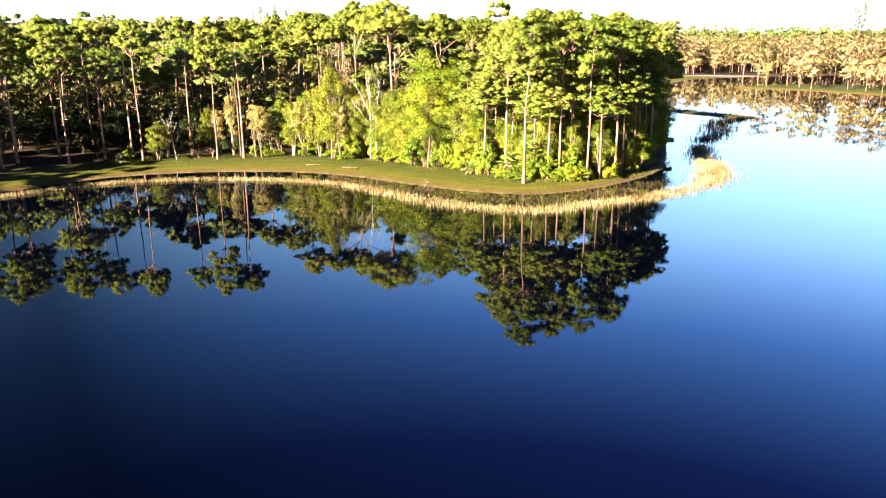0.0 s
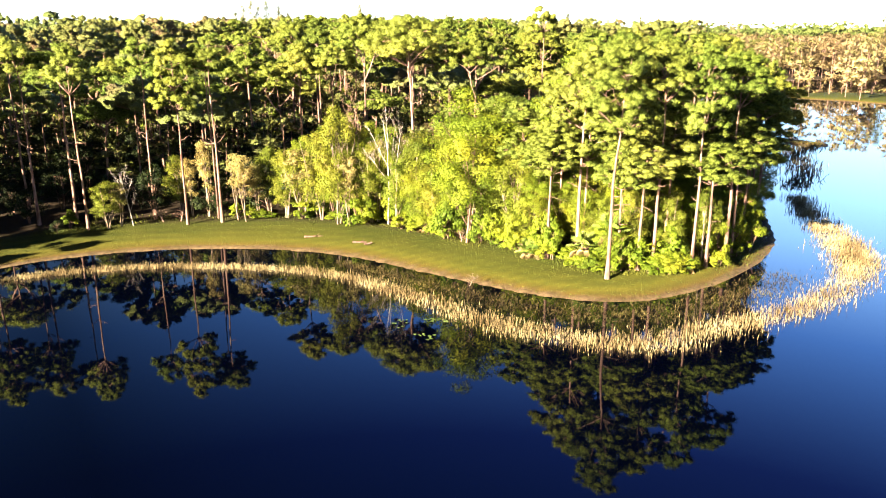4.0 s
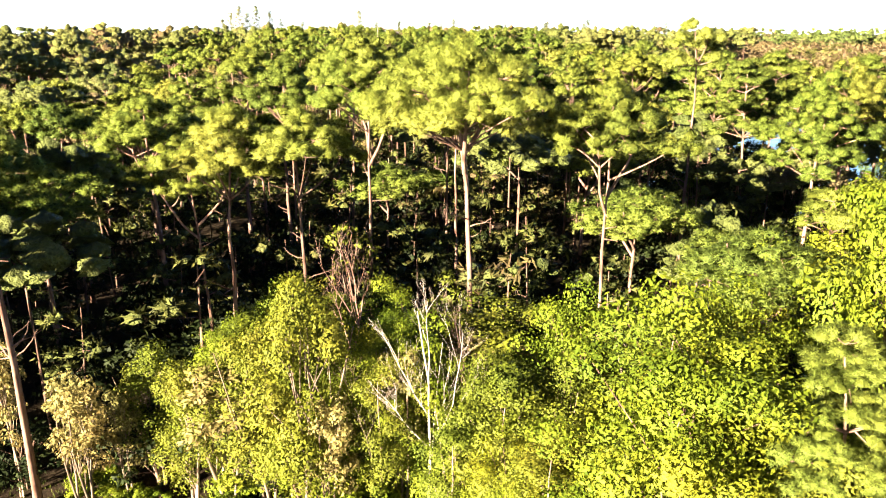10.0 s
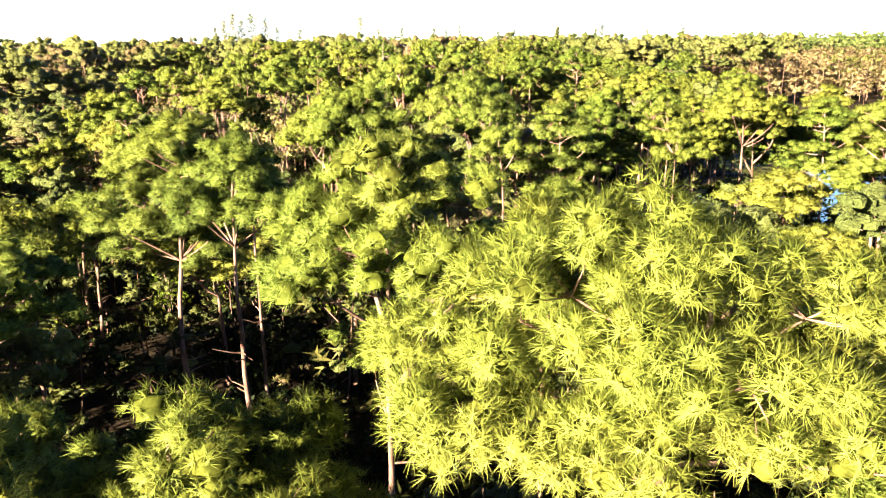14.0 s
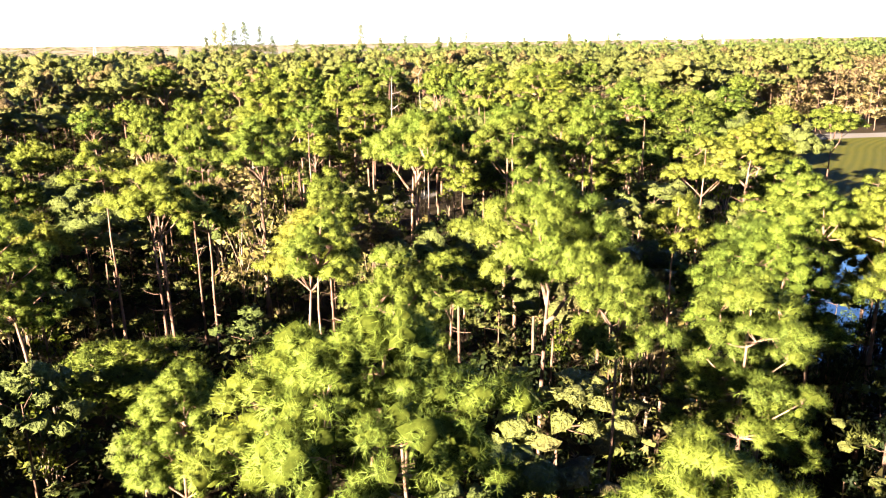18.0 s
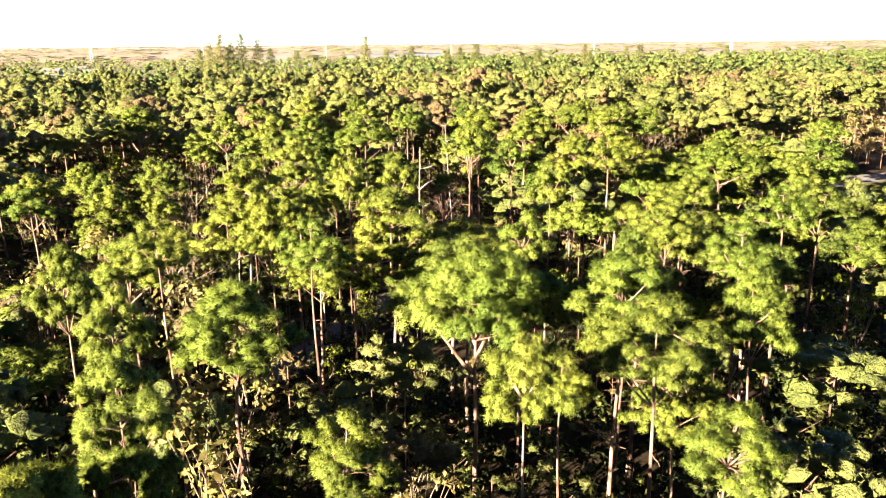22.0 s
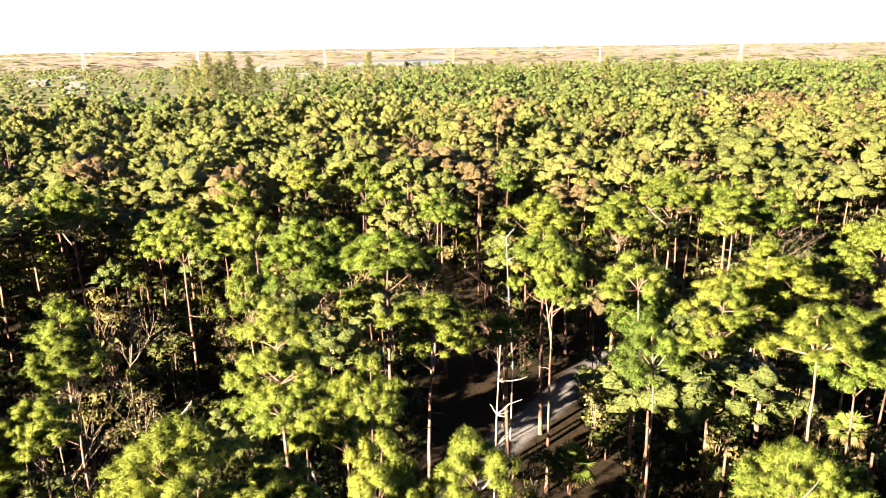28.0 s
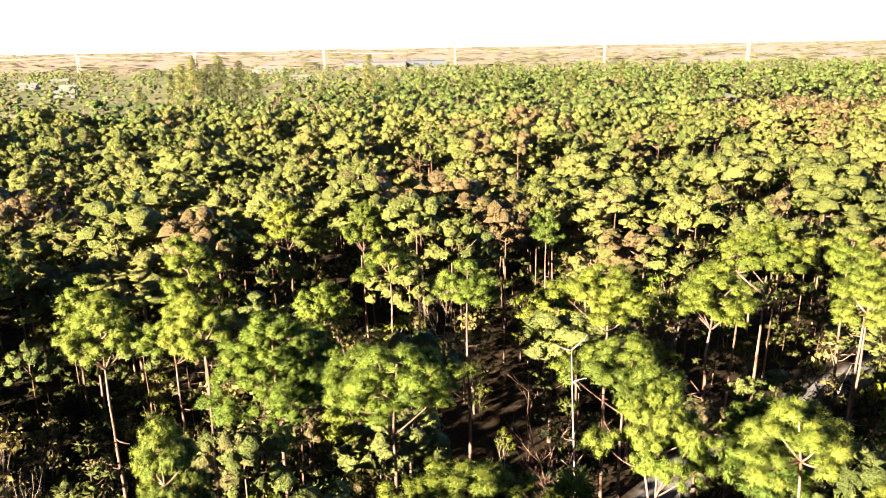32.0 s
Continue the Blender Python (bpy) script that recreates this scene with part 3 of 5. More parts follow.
for spec, seed in PINES + [({**spec, "per": 24, "blades": 7, "tuft": 0.36, "wide": 0.062}, seed + 20) for spec, seed in PINES]:
    wood, green = pine(seed, **spec)
    label = "tall slash pine with a ragged green crown on a bare trunk"
    if spec.get("fork"):
        label = "tall slash pine with forked pale limbs and a broad green crown"
    root = tree_thing("pine_tree", [("trunk", wood.mesh("trunk", BARK)), ("crown", green.mesh("crown", PINE, PINE_CORE_SHADE))], label, "pine tree", "pines of the wood")
    v = green.arrays()[0]
    (PLAIN if "wide" in spec else KINDS).append((root, float(np.percentile(np.hypot(v[:, 0], v[:, 1]), 96)), float(v[:, 2].max())))


POINT_PINES = [(4.5, 80.5, 2, 11), (9.5, 78, 1.9, 10), (13.5, 79.5, 2, 12), (16.5, 78.6, 1.9, 10.5), (19.5, 81.5, 2, 12), (21.5, 84.5, 2, 11), (11.5, 81.5, 2.2, 13),
    (17.5, 82.5, 2.2, 13), (7.5, 81.5, 2.2, 12.5), (3.0, 84, 2, 12), (23.5, 88, 2, 12), (14.8, 86, 2.4, 14), (20.5, 88.5, 2.4, 14), (10, 87, 2.4, 14)]
WEST_PINES = [(-44, 88, 2.4, 16), (-47, 92, 2.5, 17), (-41, 91, 2.2, 16.5), (-50, 88, 2.5, 16), (-53, 93, 2.6, 17), (-38.5, 93, 2.2, 16.5), (-45, 97, 2.6, 17), (-56, 87, 2.5, 16), (-49.5, 84, 2.3, 15.5)]
BANK_PINES = [(-35.7, 89.2, 1.9, 16.5), (-31.7, 94.8, 1.7, 17), (-27.5, 91.5, 1.8, 17), (-24.5, 92.3, 2.2, 17), (-25.2, 93.6, 2.0, 16.5),
    (5.8, 83.2, 1.9, 14), (6.7, 79.9, 2.8, 16.8), (8.2, 75.5, 2.6, 17.2), (10.9, 77.4, 1.5, 11), (12.1, 77.6, 2.2, 17.2), (15, 77.4, 2.1, 17), (18.4, 79.8, 2.4, 16.6),
    (9.6, 83.5, 2.8, 17.5), (14.2, 84.5, 2.6, 17.5), (19.5, 88, 2.5, 17.5), (22.5, 93, 2.2, 17), (12.5, 92, 2.6, 17.5), (25.5, 101, 2.3, 17), (24.5, 89.0, 2.8, 15), (27.0, 96.0, 2.8, 15.5), (22.3, 86.0, 2.5, 14), (29, 113, 2.6, 17), (31.5, 125, 2.4, 17)]
WOOD_A = [(-17.8, 98.9, 2.4, 16.6), (-19.1, 119.3, 2.6, 18), (8.4, 115.7, 2.4, 20.4), (-14.6, 100, 2.8, 16.5), (-20.5, 104, 3, 14.5), 
    (-26, 112, 3.4, 16), (-7.1, 114.8, 2, 17), (-22.9, 122.7, 3.2, 18.5), (-19.7, 125.1, 1.3, 17.5), (-7.5, 129, 2.2, 17), 
    (4.1, 137.2, 1.6, 16.5), (-7.6, 138.3, 1.4, 18), (-23, 138.3, 1.9, 14.5), (-2.7, 139.1, 2.6, 17.5), (-14.9, 140, 1.3, 18), (5.5, 142.9, 1.3, 17.5),
    (-15.2, 145.4, 1.4, 15.5), (1.3, 145.9, 3.2, 18), (-18.9, 146.3, 2, 18), (12.6, 147, 3, 18), (-20.3, 151.1, 2.4, 17.2)]
WOOD_B = [(-35.6, 151.9, 2.6, 17.5), (-1.1, 153.1, 2, 17.2), (1.7, 150.1, 2.2, 16.8), (-11.5, 171.8, 1.8, 16), (-5.2, 173.8, 2.2, 17), (7.2, 153.5, 2.1, 17), (-29.9, 158, 3, 18.5), (-20, 158.1, 1.8, 17.5), (-30.7, 158.8, 3, 18),
    (-7.1, 162.9, 2, 18), (-21, 164, 1.9, 17), (-29.2, 164.2, 1.9, 20), (-35.8, 164.4, 2.2, 19), (-14.3, 165.1, 1.3, 20), (-7.7, 168.8, 3.2, 20),
    (-32.2, 170.6, 1.5, 20), (-27.4, 172, 3, 20), (-1.9, 173.1, 2, 20), (-8, 175.8, 2.6, 20), (-37.9, 178.1, 1.8, 20), 
    (-6.5, 180.5, 1.5, 20), (0.4, 180.8, 2.5, 20), (13.9, 181.4, 3.8, 18), (-25, 182.9, 2.4, 20), (-34.7, 184, 2.3, 20), (15.6, 184.7, 3.6, 17.5)]
WOOD_C = [(-4.2, 185.6, 3.2, 17.6), (-20.7, 191.0, 3.2, 20.6), (2.7, 184.8, 2.8, 18), (-44.8, 251.4, 3, 16.6), (-12, 186.1, 1.3, 20), (-15.5, 187.2, 4.5, 18), (-25.8, 187.9, 2.9, 17.5), (-1.1, 191.2, 3.4, 20), (7.9, 192, 2.5, 20), (13.9, 192.9, 2.6, 17.5),
    (-16.4, 194.3, 4.7, 17.5), (-8.3, 199.7, 1.4, 21), (-24.7, 200.2, 1.7, 21), (-20.8, 200.9, 2.1, 21), (-34, 202.1, 3.2, 21), (-25.5, 207.6, 1.8, 21),
    (-10.2, 212.6, 2.3, 21), (-0.1, 213.9, 2.7, 21), (-31.9, 216.2, 3.1, 21), (12.5, 216.3, 4.4, 20), (-2.3, 224.2, 3.1, 20), (-23.2, 225.5, 4.4, 18),
    (-36, 225.7, 1.4, 21), (-7.3, 226.6, 2.9, 21), (5.1, 231.9, 4.1, 20), (-26.6, 233.8, 3.9, 21), (-12.9, 236.9, 3.5, 20)]
WOOD_D = [(-34.3, 240.2, 4, 21), (-39.5, 242.1, 2.5, 21), (-46.5, 243.1, 2.7, 21), (5.7, 244.9, 2.7, 21), (-11.4, 248.2, 3.8, 21), (-3.8, 248.7, 3.3, 21),
    (-21.6, 249.3, 2.7, 21), (8.4, 249.7, 2.5, 21), (13.6, 250.7, 2.9, 21), (10.3, 255.6, 2.7, 21), (-27.9, 256.3, 2.8, 21), (-64, 258, 4.3, 21),
    (4.8, 259, 4.8, 21), (-45.3, 259.5, 3.1, 21), (-13.3, 266.5, 1.9, 21), (-31.7, 271.9, 2.3, 21), (-39.6, 273.6, 3, 21)]

EAST_PINES = [(24, 108, 3.0, 17), (28, 118, 3.0, 17.5), (33, 128, 2.8, 17.5), (26, 128, 3.0, 18), (31, 137, 3.0, 17.5), (24, 139, 3.1, 18), (27, 147, 2.8, 17.5), (19, 147, 2.8, 17), (22, 154, 2.7, 17.5), (15, 157, 3, 18), (18, 138, 3, 18), (20, 118, 3.1, 18), (17, 128, 2.9, 17.5), (14, 110, 3, 17.5),
    (29, 143, 3.2, 17), (21, 142, 3.3, 16.5), (25, 134, 3.2, 17), (24, 149, 3.2, 16), (19, 153, 3.2, 16), (30, 131, 3.2, 16.5), (15, 150, 3.2, 17), (12, 166, 3, 17), (11, 154, 3.2, 17), (31, 149, 3.0, 16), (27, 156, 3.0, 16), (22, 162, 3.0, 15.5), (18, 167, 3.0, 16), (33.5, 143, 3.0, 16), (13, 172, 3.0, 16)]
# the first eight are added west of the track to keep sun off the glade
TRACK_AND_SHADE_PINES = [(-50, 212, 3, 17), (-54, 219, 3, 17), (-48, 222, 2.8, 16.5), (-57, 211, 3, 17), (-52, 229, 3, 17), (-58, 226, 3, 17), (-46, 214, 2.6, 16), (-61, 219, 3, 17), (-38, 187, 3.2, 18), (-34, 195, 3.2, 18), (-30, 204, 3.0, 18), (-39, 196, 3, 17), (-27.5, 212, 3.0, 18), (6, 170, 3, 18), (5, 205, 3.2, 19), (16, 203, 3.2, 18)]



def put_pine(x, y, r, h, kinds):
    """A pine of about that crown radius and height, standing at x, y."""
    r = min(4.9, max(1.9, 1.04 * r))
    k = min(range(len(kinds)), key=lambda i: abs(kinds[i][1] - r * kinds[i][2] / h) + rng.uniform(0, 0.9))
    root, spread, top = kinds[k]
    wide = min(1.3, max(0.75, r / spread))
    m = pose(x, y, float(land(x, y)) - 0.1, 0, 0, rng.uniform(0, 360)) @ Matrix.Diagonal((wide, wide, h / top, 1))
    ob = copy_thing(root, m)
    ob.matrix_basis = m
    return ob


# broad forked pines that stand out
LANDMARKS = [(-15.8, 130.5, 4.0, 19.3, 5), (-6.7, 101.8, 4.7, 19.5, 3), (-12.3, 108.5, 3.6, 19.5, 1), (-8.5, 148.9, 4.0, 19.0, 3), (-15.4, 178.2, 4.5, 20.0, 3), (-13.7, 227.3, 2.9, 21.2, 1), (-30.2, 195.5, 3.4, 19.5, 5), (-0.3, 101.2, 3.4, 17.5, 5)]
for x, y, r, h, k in LANDMARKS:
    put_pine(x, y, r, h, [KINDS[k]])
taken = [k[:2] for k in LANDMARKS]
for places in (BANK_PINES, POINT_PINES, WEST_PINES, EAST_PINES, TRACK_AND_SHADE_PINES, WOOD_A, WOOD_B, WOOD_C, WOOD_D):
    for x, y, r, h in places:
        put_pine(x, y, r, h, [KINDS[i] for i in ((8, 9) if places is POINT_PINES else (1, 4, 8, 9))] if places in (BANK_PINES, POINT_PINES, EAST_PINES) and x > 2 else KINDS)
        taken.append((x, y))


# ---- the rest of the wood ----
def scatter(n, x0, x1, y0, y1, apart, keep, seed, near=None):
    """Places at least apart from one another and from those taken, where keep allows."""
    r = np.random.default_rng(seed)
    cell, out = {}, []

    def key(x, y):
        return int(x // apart), int(y // apart)

    for x, y in (taken if near is None else near):
        cell.setdefault(key(x, y), []).append((x, y))
    pts = r.uniform((x0, y0), (x1, y1), (n, 2))
    pts = pts[keep(pts[:, 0], pts[:, 1])]
    for x, y in pts:
        a, b = key(x, y)
        if all((x - p) ** 2 + (y - q) ** 2 > apart * apart for i in (-1, 0, 1) for j in (-1, 0, 1) for p, q in cell.get((a + i, b + j), ())):
            cell.setdefault((a, b), []).append((x, y))
            out.append((x, y))
    return np.array(out)


OPEN_WEST = [(-900, 400), (-150, 415), (-95, 470), (-60, 560), (-20, 660), (700, 800), (700, 1300), (-900, 1300)]


def woods(px, py, inland=3.0):
    """Where trees grow: inland, off the bank, the track, the lawn and the open land to the north-west."""
    d = shore_off(px, py)
    bank = np.where((py < 150) & (px < 23), 9.0, inland)
    return (d > bank) & (off_line(px, py, PATH_S) > np.where(px > 50, 7.0, 3.0)) & ~((np.abs(px - 132) < 20) & (np.abs(py - 596) < 42)) & ~inside(px, py, LAWN) & ~inside(px, py, OPEN_WEST)


def tall(px, py, r):
    return np.interp(py, [90, 150, 210, 300], [15.5, 16.5, 19, 20]) * r.uniform(0.72, 1.06, len(px))


def glade(px, py):
    """The dark open ground beside the track."""
    return ((px > -24) & (px < -9) & (py > 200) & (py < 240)) | ((px > -25) & (px < -15) & (py > 224) & (py < 264))


FLOWN = [(-70, 80), (45, 80), (45, 262), (-70, 262)]
# pines between the placed ones, along the flight
fill = scatter(6000, -70, 45, 88, 262, 7.0, lambda x, y: woods(x, y) & ~((x < -37) & (y > 198) & (y < 255)) & ~glade(x, y) & ~((x > -21) & (x < 4) & (y < 97)) & inside(x, y, FLOWN), 10)
fr = np.random.default_rng(17)
fh = tall(fill[:, 0], fill[:, 1], fr) * 0.88
for (x, y), h in zip(fill, fh):
    put_pine(x, y, fr.uniform(2.6, 3.7), h, PLAIN)
taken += [tuple(p) for p in fill]
for root, *_ in KINDS + PLAIN:
    for o in (*root.children_recursive, root):
        bpy.data.objects.remove(o)

MID = [simple_pine(40 + i, 17, s, b, n, 9, 5, 0.36, 0.16, body=0.76) for i, (s, b, n) in enumerate([(3.9, 0.72, 9), (4.7, 0.74, 11), (3.5, 0.66, 9), (4.2, 0.73, 10), (3.2, 0.68, 8), (4.4, 0.76, 10)])]
FAR = [simple_pine(60 + i, 17, s, b, 7, 5, 3, 0.7, 0.22, each=2, reach=0.44, body=0.78) for i, (s, b) in enumerate([(4.3, 0.55), (4.9, 0.6), (3.8, 0.5), (4.4, 0.62)])]
YOUNG = [simple_pine(90 + i, 17, s, 0.1, 8, 7, 4, 0.9, 0.2, each=3, reach=0.34, low=-0.6, body=0.6) for i, s in enumerate((4.6, 5.4, 4.0))]


def wood_stuff(name, places, kinds, heights, green, brown, label, seed, even=False):
    r = np.random.default_rng(seed)
    g = Geo()
    which = r.integers(0, len(kinds), len(places))
    for k, (wood, crown) in enumerate(kinds):
        sel = places[which == k]
        if not len(sel):
            continue
        z = land(sel[:, 0], sel[:, 1])
        yaws = r.uniform(0, 6.28, len(sel))
        hh = heights(sel[:, 0], sel[:, 1], r) / 17
        ww = r.uniform(0.8, 1.25, len(sel)) * (hh if even else 1.0)
        sc = np.stack([ww, ww, hh], -1)
        foot = np.c_[sel, z - 0.1]
        g.stamp(wood, foot, yaws, sc, 1).stamp(crown, foot, yaws, sc, 0)
    return tagged(new(name, g.mesh(name, green, brown, PINE_FAR_SHADE)), label, "wood", kind="stuff")


mid = scatter(12000, -160, 130, 88, 430, 5.7, lambda x, y: woods(x, y) & ~inside(x, y, FLOWN), 11)
near = (mid[:, 1] < 400) & (np.abs(mid[:, 0] + 18) < 25 + 0.27 * mid[:, 1])
west = scatter(1500, -125, -46, -60, 88, 4.6, lambda x, y: (shore_off(x, y) > 3.5) & (x < -69.5 + 0.42 * (y - 42)), 14)
taken += [tuple(p) for p in mid]
far = scatter(16000, -420, 420, 300, 820, 6.5, lambda x, y: woods(x, y) & ((y > 430) | (np.abs(x + 15) > 145)) & ~((x > 66) & (y < 480)), 12)
side = scatter(9000, -420, -160, 60, 430, 6.5, woods, 13)
between = scatter(6000, -70, 45, 95, 262, 5.0, lambda x, y: woods(x, y) & ~((x < -37) & (y > 198) & (y < 255)) & ~glade(x, y) & ~((np.abs(x + 10) < 14) & (y < 116)), 16)
# trunks of these woods take dark bark, painting the shaded gaps below the crowns
wood_stuff("lesser_pine_wood", between, MID, lambda x, y, r: tall(x, y, r) * 0.76, PINE_HAZED, BARK_DARK, "smaller pines standing between the tall ones", 25, True)
wood_stuff("pine_wood", mid[near], MID, tall, PINE_HAZED, BARK_DARK, "dense wood of slash pines with ragged green crowns", 21)
low = scatter(9000, -110, 75, 100, 430, 4.2, lambda x, y: woods(x, y) & ~glade(x, y), 18, near=[])
wood_stuff("young_pine_wood", low, YOUNG, lambda x, y, r: r.uniform(5, 12, len(x)) * np.where((y < 285) & (x > -70), 0.85, 1.0), LOW_GREEN, BARK_DARK, "lower trees and young pines filling the gaps below the tall ones", 24, True)
wood_stuff("far_pine_wood", np.concatenate([far, side, mid[~near & (mid[:, 0] < 62)], west]), FAR, tall, PINE_HAZED, BARK_DARK, "far pine wood stretching towards the horizon", 22)
# thin brown cypresses across the inlet
cyp = np.concatenate([scatter(9000, 66, 420, 308, 480, 4.0, woods, 15), scatter(4000, 62, 260, 140, 308, 3.6, woods, 19)])
CYP = [simple_pine(80 + i, 17, 2.9, 0.14, 12, 9, 3, 1.0, 0.2, 3, -0.95, 1.0, 2, 0.4, 0) for i in range(3)]
wood_stuff("bare_cypress_wood", cyp, CYP, lambda x, y, r: r.uniform(12, 17, len(x)), PINE_BROWN, BARK, "leafless brown cypress wood with pale straight trunks", 23)


# ---- broad-leaved trees and shrubs ----
def broadleaf(seed, h, spread, per=36, leaf=0.15, stems=3, low=0.12, clumps=40, blob=0.75):
    """A many-stemmed tree or shrub: bent stems, limbs, and clumps of small leaves."""
    r = np.random.default_rng(seed)
    wood, green = Geo(), Geo()
    ways = sphere_ways(clumps, r, -0.85)
    mid = np.array([0, 0, h * (low + 1) / 2])
    half = np.array([spread, spread, h * (1 - low) / 2])
    heart = mid + ways * half * r.uniform(0.4, 0.95, (clumps, 1))
    heart[:, :2] *= np.interp(heart[:, 2] / h, [low, 0.4, 0.75, 1.0], [0.85, 1.0, 0.85, 0.5])[:, None]
    for k in range(stems):
        a = r.uniform(0, 6.28)
        line = bend((0.12 * math.cos(a), 0.12 * math.sin(a), 0), (0.12 * math.cos(a), 0.12 * math.sin(a), 1), h * 0.8, 0.5, 0.06, r, 7)
        wood.add(*tube(line, np.linspace(0.03 + 0.006 * h, 0.015, len(line)), 5), True)
        for q in heart[k::stems][:8]:
            j = line[min(len(line) - 1, int(np.clip(q[2] / h - 0.12, 0.05, 0.9) * 7))]
            wood.add(*tube([j, (j + q) / 2 + (0, 0, 0.1), q], [0.025, 0.018, 0.008], 3), True)
    v, f, nn = leaves(heart, blob * r.uniform(0.7, 1.25, clumps) * (0.55 + 0.14 * spread), per, leaf, r, mid - (0, 0, h * 0.15))
    green.add(v, f, n=nn)
    return wood, green


def bare_tree(seed, h, spread=0.5, levels=3, girth=0.13, kids=6, clear=0.35):
    """A leafless tree, branch upon branch."""
    r = np.random.default_rng(seed)
    g = Geo()

    def grow(start, way, length, rad, level):
        line = bend(start, way, length, 0.35, 0.09, r, 7)
        g.add(*tube(line, np.linspace(rad, rad * 0.25, len(line)), 5 if level else 7), True)
        if level == levels:
            return
        for k in range(kids if level < 2 else 4):
            u = r.uniform(clear if level == 0 else 0.2, 0.98)
            j = line[int(u * 7)]
            a = r.uniform(0, 6.28)
            d = line[-1] - line[0]
            d = d / np.linalg.norm(d) + spread * np.array([math.cos(a), math.sin(a), r.uniform(-0.1, 0.6)]) * 1.4
            grow(j, d / np.linalg.norm(d), length * r.uniform(0.4, 0.65) * (1.15 - 0.5 * u), rad * 0.36, level + 1)

    grow((0, 0, 0), (0, 0, 1), h * 0.8, girth, 0)
    return g


def fan(n, length, r, start=(0, 0, 0), way=(1, 0, 0.5), droop=0.3):
    """A palm's fan leaf: a stalk and folded blades spread in a half disc."""
    g = Geo()
    way = np.array(way, float)
    way /= np.linalg.norm(way)
    start = np.array(start, float)
    hub = start + way * length * 0.55
    side = np.cross(way, (0, 0, 1.0))
    side /= np.linalg.norm(side) + 1e-9
    up = np.cross(side, way)
    g.add(*tube([start, hub], [0.025, 0.015], 3))
    for k in range(n):
        a = -1.9 + 3.8 * k / (n - 1)
        d = way * math.cos(a) + side * math.sin(a) + up * 0.1
        tip = hub + d * length * 0.6 * (1 - 0.2 * abs(a) / 1.9) - np.array([0, 0, droop * length * 0.3])
        w = np.cross(d, up) * length * 0.045
        m = hub + d * length * 0.33
        g.add([hub, m - w, tip, m + w + up * 0.03], [(0, 1, 2), (0, 2, 3)])
    return g


def palm(seed, trunk_h, fans=22, size=1.4):
    """A sabal palm or palmetto: trunk, live fans and hanging dead ones."""
    r = np.random.default_rng(seed)
    wood, live, dead = Geo(), Geo(), Geo()
    head = np.array([r.normal(0, 0.2), r.normal(0, 0.2), trunk_h])
    wood.add(*tube([(0, 0, 0), head * 0.5, head], [0.2, 0.17, 0.19], 8), True)
    for k in range(fans):
        a = k * 2.4
        e = 1.3 - 1.9 * k / fans
        live_one = k < fans * 0.8
        g = fan(13, size * r.uniform(0.85, 1.15), r, head, (math.cos(a), math.sin(a), math.tan(np.clip(e, -1.2, 1.35))), 0.3 if live_one else 0.9)
        v, f, *_ = g.arrays()
        (live if live_one else dead).add(v, f)
    return wood, live, dead


LEAFY = {}


def leafy(kind, label, category, specs, leaf_mat, bark_mat):
    """Builds the kinds of one sort of shrub or tree; copies are set with put_leafy."""
    LEAFY[kind] = []
    for spec in specs:
        w, g = broadleaf(**spec)
        root = tree_thing(kind, [("trunk", w.mesh("trunk", bark_mat)), ("crown", g.mesh("crown", leaf_mat))], label, category, "shrubs and trees of the bank")
        LEAFY[kind].append((root, spec["h"], spec["spread"]))


leafy("broadleaf_tree", "broad-leaved tree with dense bright green leaves", "tree",
      [dict(seed=101, h=12, spread=3.6, per=360, leaf=0.054, clumps=95), dict(seed=102, h=9, spread=2.6, per=340, leaf=0.054, clumps=75), dict(seed=103, h=7, spread=2.4, per=340, leaf=0.054, clumps=60, low=0.04)], LEAF_BRIGHT, BARK_DARK)
leafy("olive_tree", "slender tree with thin olive and yellow-green leaves", "tree",
      [dict(seed=111, h=9, spread=1.9, per=220, leaf=0.056, clumps=60, stems=2, low=0.06), dict(seed=112, h=7, spread=1.5, per=220, leaf=0.056, clumps=50, stems=3, low=0.06)], LEAF_OLIVE, BARK_PALE)
leafy("tan_sapling", "slender sapling with dry tan leaves on pale stems", "tree",
      [dict(seed=121, h=7, spread=1.1, per=70, leaf=0.08, clumps=38, stems=2, low=0.2, blob=0.6)], LEAF_TAN, BARK_PALE)
leafy("shrub", "low shrub with bright yellow-green leaves", "shrub",
      [dict(seed=131, h=3.2, spread=1.6, per=95, leaf=0.1, clumps=34, low=0.03, blob=0.58), dict(seed=132, h=2.2, spread=1.4, per=95, leaf=0.09, clumps=28, low=0.03, blob=0.55), dict(seed=133, h=2.8, spread=1.2, per=95, leaf=0.1, clumps=26, low=0.03, blob=0.5)], LEAF_BRIGHT, BARK_DARK)
leafy("dark_shrub", "green shrub below the pines, leaves coloured dark as in shade", "shrub",
      [dict(seed=141, h=4.0, spread=1.9, per=90, leaf=0.1, clumps=24, low=0.03), dict(seed=142, h=6.0, spread=2.2, per=90, leaf=0.1, clumps=32, low=0.1)], LEAF_SHADED, BARK_DARK)


def put_leafy(kind, x, y, h, r=None):
    i = int(rng.integers(0, len(LEAFY[kind])))
    root, h0, s0 = LEAFY[kind][i]
    w = (r / s0) if r else h / h0 * rng.uniform(0.85, 1.15)
    m = pose(x, y, float(land(x, y)) - 0.08, 0, 0, rng.uniform(0, 360)) @ Matrix.Diagonal((w, w, h / h0, 1))
    return copy_thing(root, m)


